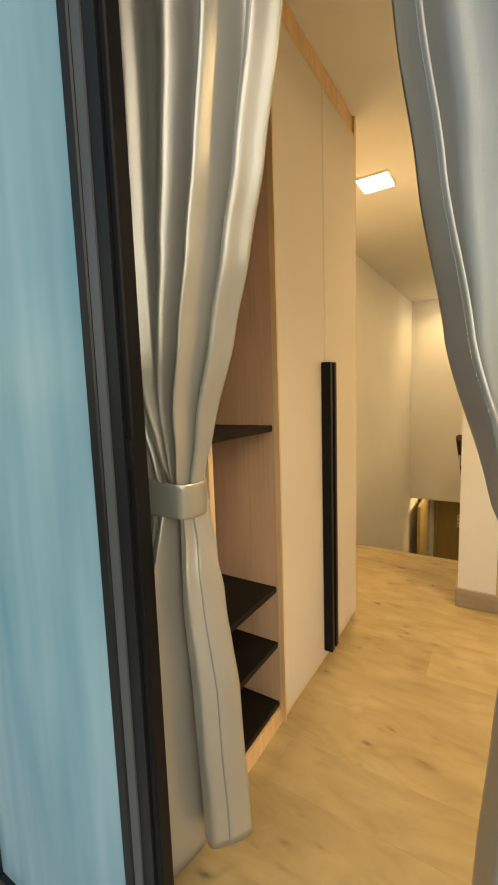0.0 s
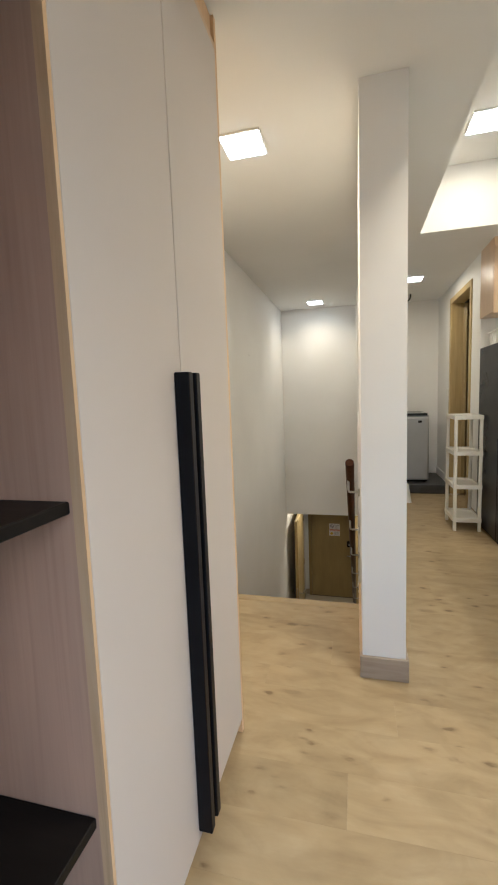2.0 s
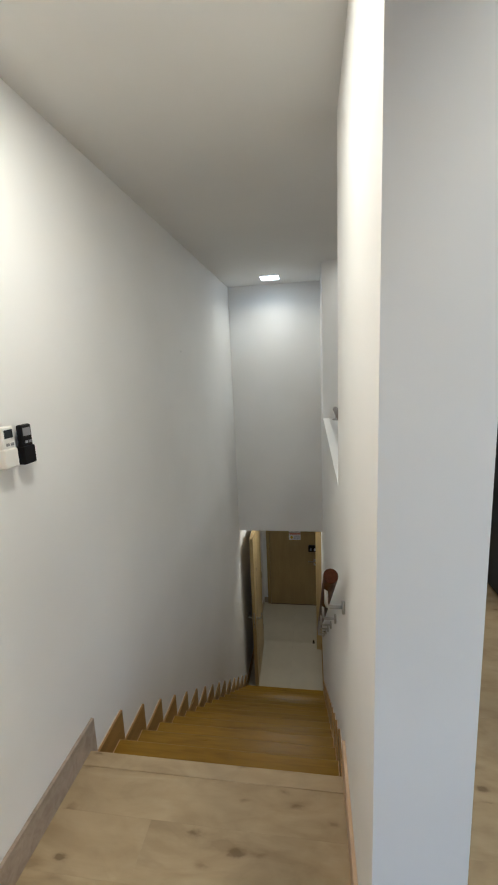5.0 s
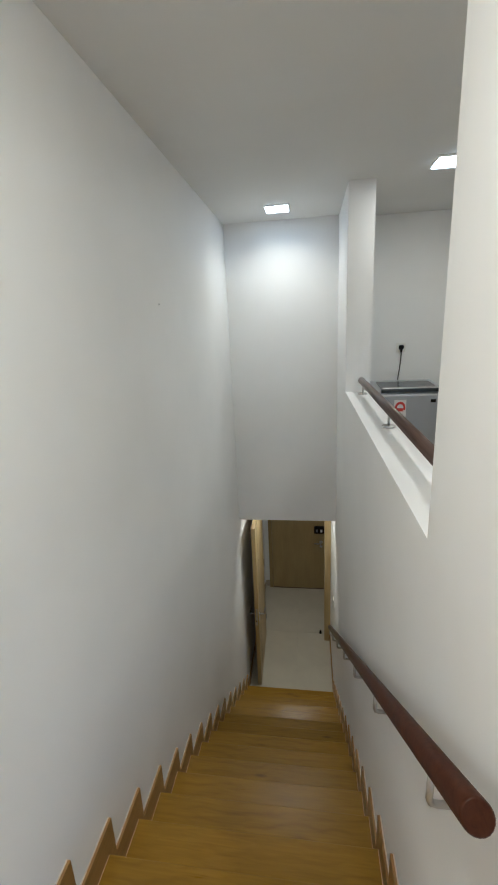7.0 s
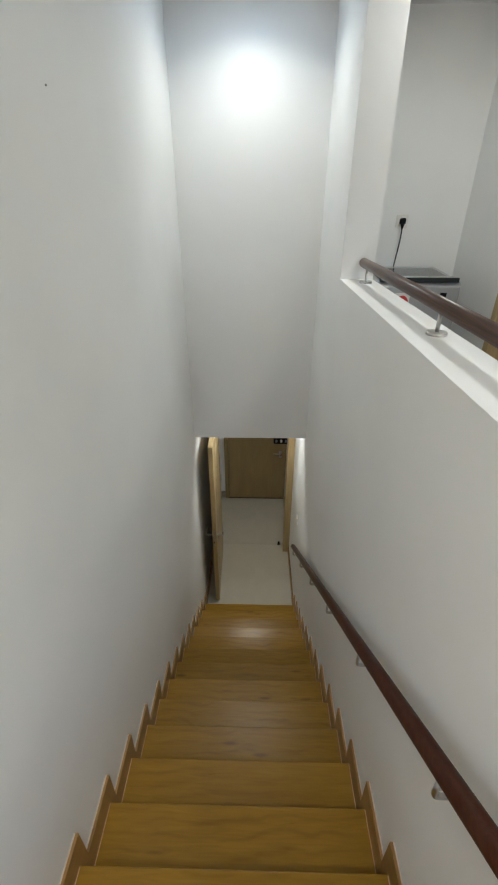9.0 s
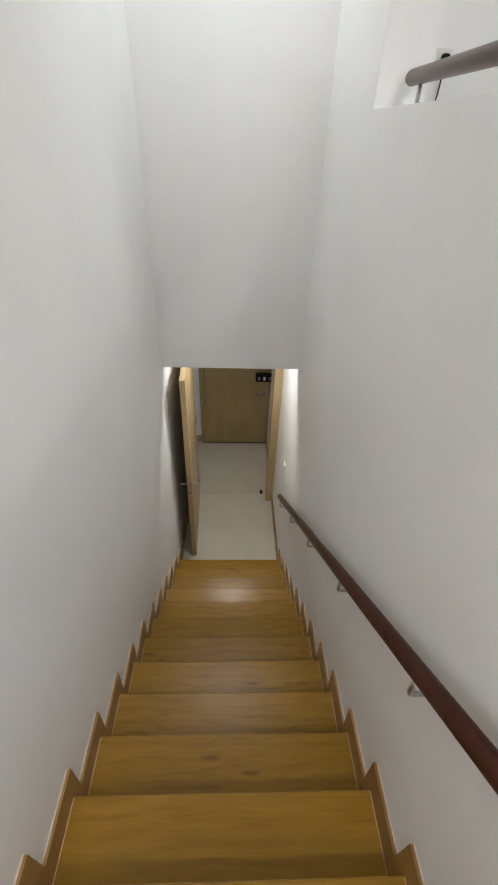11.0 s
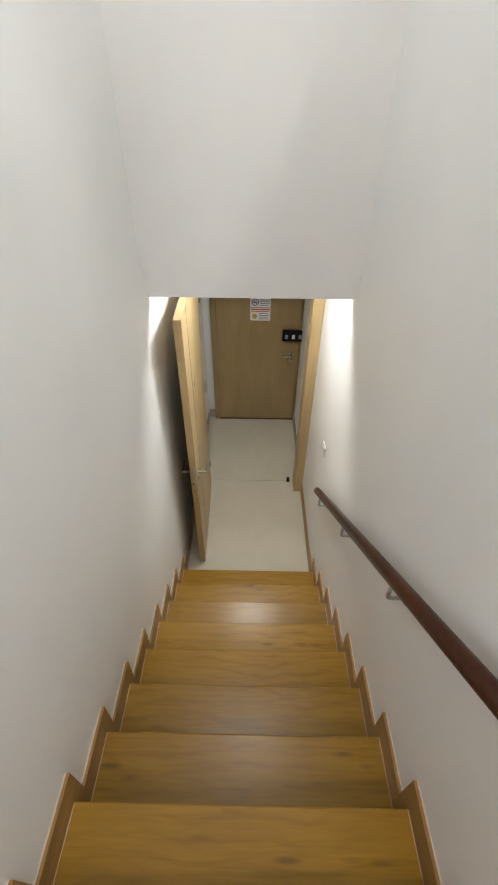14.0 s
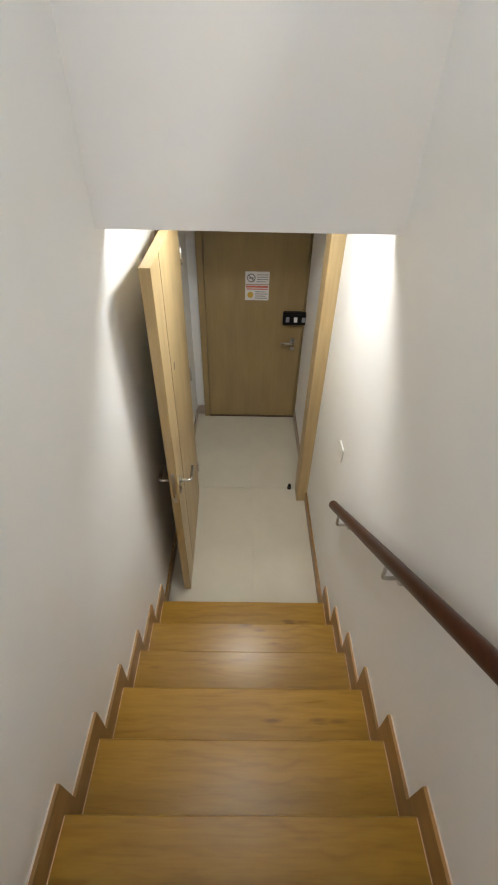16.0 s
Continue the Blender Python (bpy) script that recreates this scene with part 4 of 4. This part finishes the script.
def washing_machine():
    x0, x1, y0, y1, zb = 0.115, 0.665, 6.14, 6.68, 0.105
    root = thing("washing_machine", ((x0 + x1) / 2, (y0 + y1) / 2, zb), "silver-grey top-loading washing machine with a dark lid", "washing machine")
    part("body", boxed(x0, x1, y0, y1, zb + 0.025, 0.907, bevel=0.018, seg=3), APPLIANCE, root)
    for x in (x0 + 0.05, x1 - 0.05):
        for y in (y0 + 0.05, y1 - 0.05):
            part("foot", tubed([(x, y, zb), (x, y, zb + 0.03)], 0.02, 12), BLACK, root)
    # Black block under the body stands for the shade in this gap.
    part("skirt", boxed(x0 + 0.02, x1 - 0.02, y0 + 0.02, y1 - 0.02, zb + 0.012, zb + 0.028), BLACK, root, "black strip standing for the shaded gap above the feet")
    top = prism([(y0 + 0.006, 0.905), (y1, 0.905), (y1, 0.947), (y1 - 0.02, 0.955), (y1 - 0.13, 0.950), (y0 + 0.03, 0.925)], 0, x0 + 0.004, x1 - 0.004)
    part("top_cover", top, APPLIANCE, root, "silver top cover")
    lid = prism([(y0 + 0.035, 0.927), (y1 - 0.135, 0.951), (y1 - 0.135, 0.958), (y0 + 0.03, 0.938)], 0, x0 + 0.05, x1 - 0.05)
    part("lid", lid, DARKGLASS, root, "dark glass lid")
    part("lid_handle", boxed(x0 + 0.05, x1 - 0.05, y0 + 0.018, y0 + 0.052, 0.937, 0.956, bevel=0.004), STEEL, root, "silver lid edge")
    part("lid_front", boxed(x0 + 0.035, x1 - 0.02, y0 + 0.004, y0 + 0.03, 0.922, 0.950, bevel=0.003), DARKGLASS, root, "dark front strip of the lid")
    part("badge", boxed(x1 - 0.125, x1 - 0.085, y0 - 0.002, y0 + 0.002, 0.835, 0.862), BLACK, root, "small black badge")
    st = part("energy_label", boxed(x0 + 0.14, x0 + 0.235, y0 - 0.002, y0 + 0.001, 0.72, 0.86), PAPER, root, "white energy label with red arc")
    bm = bmesh.new()
    n = 16
    cx, cz, yy = x0 + 0.1875, 0.795, y0 - 0.0035
    ra = [bm.verts.new((cx + 0.042 * math.cos(q), yy, cz + 0.05 * math.sin(q))) for q in (math.pi * (1.15 - 1.3 * i / n) for i in range(n + 1))]
    rb = [bm.verts.new((cx + 0.026 * math.cos(q), yy, cz + 0.03 * math.sin(q))) for q in (math.pi * (1.15 - 1.3 * i / n) for i in range(n + 1))]
    for i in range(n):
        bm.faces.new((ra[i], ra[i + 1], rb[i + 1], rb[i]))
    part("red_arc", bm, RED, st)
    part("red_box", boxed(cx - 0.025, cx + 0.025, yy, y0 - 0.002, 0.765, 0.792), RED, st)


washing_machine()


def step_stool():
    x0, x1, y0, y1, h = 0.13, 0.37, 5.55, 5.79, 0.215
    cx, cy = (x0 + x1) / 2, (y0 + y1) / 2
    root = thing("step_stool", (cx, cy, 0), "small white plastic step stool with a slatted top", "stool")
    top = boxed(x0 + 0.03, x1 - 0.03, y0 + 0.03, y1 - 0.03, h - 0.02, h, bevel=0.006, seg=2)
    part("seat", top, PLASTIC, root)
    for i in range(5):
        x = x0 + 0.05 + 0.032 * i
        part("rib", boxed(x, x + 0.018, y0 + 0.045, y1 - 0.045, h, h + 0.003), PLASTIC, root)
    for sx in (-1, 1):
        for sy in (-1, 1):
            ax, ay = cx + sx * 0.085, cy + sy * 0.085
            bx, by = cx + sx * 0.12, cy + sy * 0.12
            bm = bmesh.new()
            lo = [bm.verts.new((bx + a * 0.026, by + b * 0.026, 0)) for a, b in ((-1, -1), (1, -1), (1, 1), (-1, 1))]
            hi = [bm.verts.new((ax + a * 0.032, ay + b * 0.032, h - 0.015)) for a, b in ((-1, -1), (1, -1), (1, 1), (-1, 1))]
            bm.faces.new(lo[::-1])
            bm.faces.new(hi)
            for i in range(4):
                bm.faces.new((lo[i], lo[(i + 1) % 4], hi[(i + 1) % 4], hi[i]))
            part("leg", bm, PLASTIC, root)
    for sy in (-1, 1):
        yy = cy + sy * 0.094
        part("apron", boxed(cx - 0.08, cx + 0.08, yy - 0.006, yy + 0.006, h - 0.095, h - 0.012), PLASTIC, root)
        # Dark strip on the apron paints the shade of a grip slot.
        part("grip_slot_shade", boxed(cx - 0.03, cx + 0.03, yy + sy * 0.006, yy + sy * 0.0075, h - 0.062, h - 0.042), INK, root, "dark strip standing for the shaded grip slot")


step_stool()


def shelf_rack():
    x0, x1, y0, y1, h = 0.618, 0.838, 4.59, 4.935, 1.0
    root = thing("shelf_rack", ((x0 + x1) / 2, (y0 + y1) / 2, 0), "narrow cream-white four-tier plastic rack", "rack")
    for x in (x0, x1 - 0.026):
        for y in (y0, y1 - 0.026):
            part("leg", boxed(x, x + 0.026, y, y + 0.026, 0, h - 0.012, bevel=0.004), SHELFPAINT, root)
    for z in (h, 0.695, 0.405, 0.115):
        bm = boxed(x0 + 0.002, x1 - 0.002, y0 + 0.002, y1 - 0.002, z - 0.022, z - 0.012)
        for a, b, c, d in ((x0 - 0.002, x1 + 0.002, y0 - 0.002, y0 + 0.010), (x0 - 0.002, x1 + 0.002, y1 - 0.010, y1 + 0.002), (x0 - 0.002, x0 + 0.010, y0 + 0.010, y1 - 0.010), (x1 - 0.010, x1 + 0.002, y0 + 0.010, y1 - 0.010)):
            box(bm, a, b, c, d, z - 0.034, z)
        part("tier", bm, SHELFPAINT, root)


shelf_rack()


# ---- bathroom door ----
def bathroom_door():
    root = structure("door_frame_bathroom", boxed(BX - 0.012, BX + 0.125, 5.155, 5.215, 0, 2.235, bevel=0.003), LEAFWOOD, "oak door frame of the bathroom")
    part("jamb", boxed(BX - 0.012, BX + 0.125, 6.005, 6.065, 0, 2.235, bevel=0.003), LEAFWOOD, root)
    part("head", boxed(BX - 0.012, BX + 0.125, 5.215, 6.005, 2.175, 2.235, bevel=0.003), LEAFWOOD, root)
    d = thing("bathroom_door", (BX + 0.1, 5.99, 0), "oak bathroom door standing ajar in its frame", "door")
    a = radians(146)
    w, t = 0.77, 0.04
    ux, uy = math.sin(a), -math.cos(a)
    px, py = BX + 0.118, 6.0

    def q(s, r):
        return (px + ux * s - uy * r, py + uy * s + ux * r)
    bm = prism([q(0, 0), q(w, 0), q(w, -t), q(0, -t)], 2, 0.01, 2.17)
    part("leaf", bm, DOORWOOD, d)
    hx, hy = q(w - 0.06, 0)
    lever(d, hx, hy, 1.0, -uy, ux, -ux, -uy)


bathroom_door()


# ---- fridge, dish rack, wall cabinet ----
def fridge():
    x0, x1, y0, y1, h = 0.862, 1.44, 4.235, 4.84, 1.565
    root = thing("fridge", ((x0 + x1) / 2, (y0 + y1) / 2, 0), "tall charcoal two-door fridge with dark steel front", "fridge")
    part("body", boxed(x0, x1, y0 + 0.065, y1, 0.03, h, bevel=0.006, seg=2), FRIDGE_SIDE, root)
    part("foot_grille", boxed(x0 + 0.02, x1 - 0.02, y0 + 0.07, y1 - 0.05, 0.0, 0.03), BLACK, root)
    for z0, z1, g0, g1 in ((0.035, 1.003, 0.72, 0.985), (1.012, h, 1.03, 1.30)):
        d = part("door", boxed(x0, x1, y0 + 0.006, y0 + 0.062, z0, z1, bevel=0.006, seg=2), FRIDGE_SIDE, root)
        part("front", boxed(x0 + 0.004, x1 - 0.004, y0, y0 + 0.008, z0 + 0.004, z1 - 0.004, bevel=0.003), FRIDGE_FRONT, d, "dark brushed steel front")
        part("handle", boxed(x0 - 0.001, x0 + 0.02, y0 - 0.004, y0 + 0.03, g0, g1, bevel=0.003), BLACK, d, "black recessed grip")


def dish_rack():
    x0, x1, y0, y1, z0 = 0.90, 1.34, 4.40, 4.72, 1.565
    root = thing("dish_rack", ((x0 + x1) / 2, (y0 + y1) / 2, z0), "white plastic dish rack on top of the fridge", "dish rack")
    part("tray", boxed(x0, x1, y0, y1, z0, z0 + 0.02, bevel=0.005), PLASTIC, root)
    rim = bmesh.new()
    for a, b, c, d in ((x0 - 0.012, x1 + 0.012, y0 - 0.012, y0), (x0 - 0.012, x1 + 0.012, y1, y1 + 0.012), (x0 - 0.012, x0, y0, y1), (x1, x1 + 0.012, y0, y1)):
        box(rim, a, b, c, d, z0 + 0.105, z0 + 0.12)
    part("rim", rim, PLASTIC, root)
    for i in range(11):
        x = x0 + (x1 - x0 - 0.02) * i / 10
        for y in (y0, y1 - 0.006):
            part("bar", boxed(x, x + 0.02, y, y + 0.006, z0 + 0.018, z0 + 0.107), PLASTIC, root)
    for i in range(8):
        y = y0 + 0.01 + (y1 - y0 - 0.04) * i / 7
        for x in (x0, x1 - 0.006):
            part("bar", boxed(x, x + 0.006, y, y + 0.02, z0 + 0.018, z0 + 0.107), PLASTIC, root)


def wall_cabinet():
    x0, x1, y0, y1, z0, z1 = 0.862, 1.66, 4.505, KY - 0.001, 1.82, CEIL_Z - 0.002
    root = thing("wall_cabinet", ((x0 + x1) / 2, y1, z0), "pale oak wall cabinet above the fridge", "cabinet")
    part("body", boxed(x0, x1, y0 + 0.02, y1, z0, z1), CABWOOD, root)
    for a, b in ((x0 + 0.002, (x0 + x1) / 2 - 0.002), ((x0 + x1) / 2 + 0.002, x1 - 0.002)):
        d = part("door", boxed(a, b, y0 + 0.001, y0 + 0.019, z0 - 0.012, z1 - 0.07, bevel=0.002), CABWOOD, root)
        part("inset", boxed(a + 0.045, b - 0.045, y0 - 0.0005, y0 + 0.002, z0 + 0.035, z1 - 0.12), CABWOOD, d)
    part("filler", boxed(x0, x1, y0 + 0.004, y0 + 0.02, z1 - 0.068, z1), CABWOOD, root)


fridge()
dish_rack()
wall_cabinet()


# ---- bed ----
def bed():
    x0, x1, y0, y1 = 0.672, 2.15, 1.62, 3.58
    root = thing("bed", ((x0 + x1) / 2, (y0 + y1) / 2, 0), "dark grey upholstered bed base with white linen", "bed")
    part("base", boxed(x0, x1, y0, y1, 0.06, 0.30, bevel=0.012, seg=2), GREYCLOTH, root)
    for x in (x0 + 0.1, x1 - 0.1):
        for y in (y0 + 0.1, y1 - 0.1):
            part("foot", tubed([(x, y, 0), (x, y, 0.065)], 0.025, 12), BLACK, root)
    part("mattress", boxed(x0 + 0.015, x1 - 0.015, y0 + 0.015, y1 - 0.015, 0.30, 0.47, bevel=0.035, seg=4), LINEN, root)
    part("duvet", boxed(x0 - 0.005, x1 + 0.005, y0 + 0.4, y1 + 0.005, 0.465, 0.535, bevel=0.03, seg=4), LINEN, root, "white duvet")


bed()


# ---- floor planks and tiles ----
PW, PL = 0.182, 1.22


def plank_mesh(w, length):
    bm = boxed(-length / 2 + 0.0001, length / 2 - 0.0001, -w / 2 + 0.0001, w / 2 - 0.0001, -0.012, 0.0)
    top = [e for e in bm.edges if all(v.co.z > -0.001 for v in e.verts)]
    bmesh.ops.bevel(bm, geom=top, offset=0.00015, segments=1, affect="EDGES")
    me = bpy.data.meshes.new("plank")
    bm.to_mesh(me)
    bm.free()
    me.materials.append(PLANK)
    return me


plank_cache = {}


def lay(x0, x1, y0, y1, shift):
    """Rows of planks along x, cut to the rectangle."""
    first = math.floor((y0 - FAC) / PW)
    row = first
    while FAC + row * PW < y1 - 1e-4:
        a, b = max(y0, FAC + row * PW), min(y1, FAC + (row + 1) * PW)
        off = (row * 0.43 + shift) % 1.0 * PL
        x = x0 - off
        while x < x1 - 1e-4:
            p, q = max(x0, x), min(x1, x + PL)
            if q - p > 0.01 and b - a > 0.004:
                key = (round(q - p, 3), round(b - a, 3))
                if key not in plank_cache:
                    plank_cache[key] = plank_mesh(b - a, q - p)
                piece("plank", plank_cache[key], floor, ((p + q) / 2, (a + b) / 2, 0.0))
            x += PL
        row += 1


lay(XL, EAST, FAC + 0.12, 2.51, 0.2)
lay(XL, XR, 2.51, Y0 - 0.062, 0.55)
lay(XC, EAST, 2.51, KY, 0.35)
lay(XC, BX, KY, 5.984, 0.7)

tile_cache = {}
for x0, x1 in ((XL, -0.6205), (-0.6195, XR)):
    for y0, y1 in ((6.47, 7.679), (7.681, 8.72)):
        w, d = x1 - x0 - 0.0006, y1 - y0 - 0.002
        key = (round(w, 3), round(d, 3))
        if key not in tile_cache:
            tb = boxed(-w / 2, w / 2, -d / 2, d / 2, -0.006, 0.0, bevel=0.0005)
            tm = bpy.data.meshes.new("tile")
            tb.to_mesh(tm)
            tb.free()
            tm.materials.append(TILE)
            tile_cache[key] = tm
        piece("tile", tile_cache[key], hall_floor, ((x0 + x1) / 2, (y0 + y1) / 2, LOW))
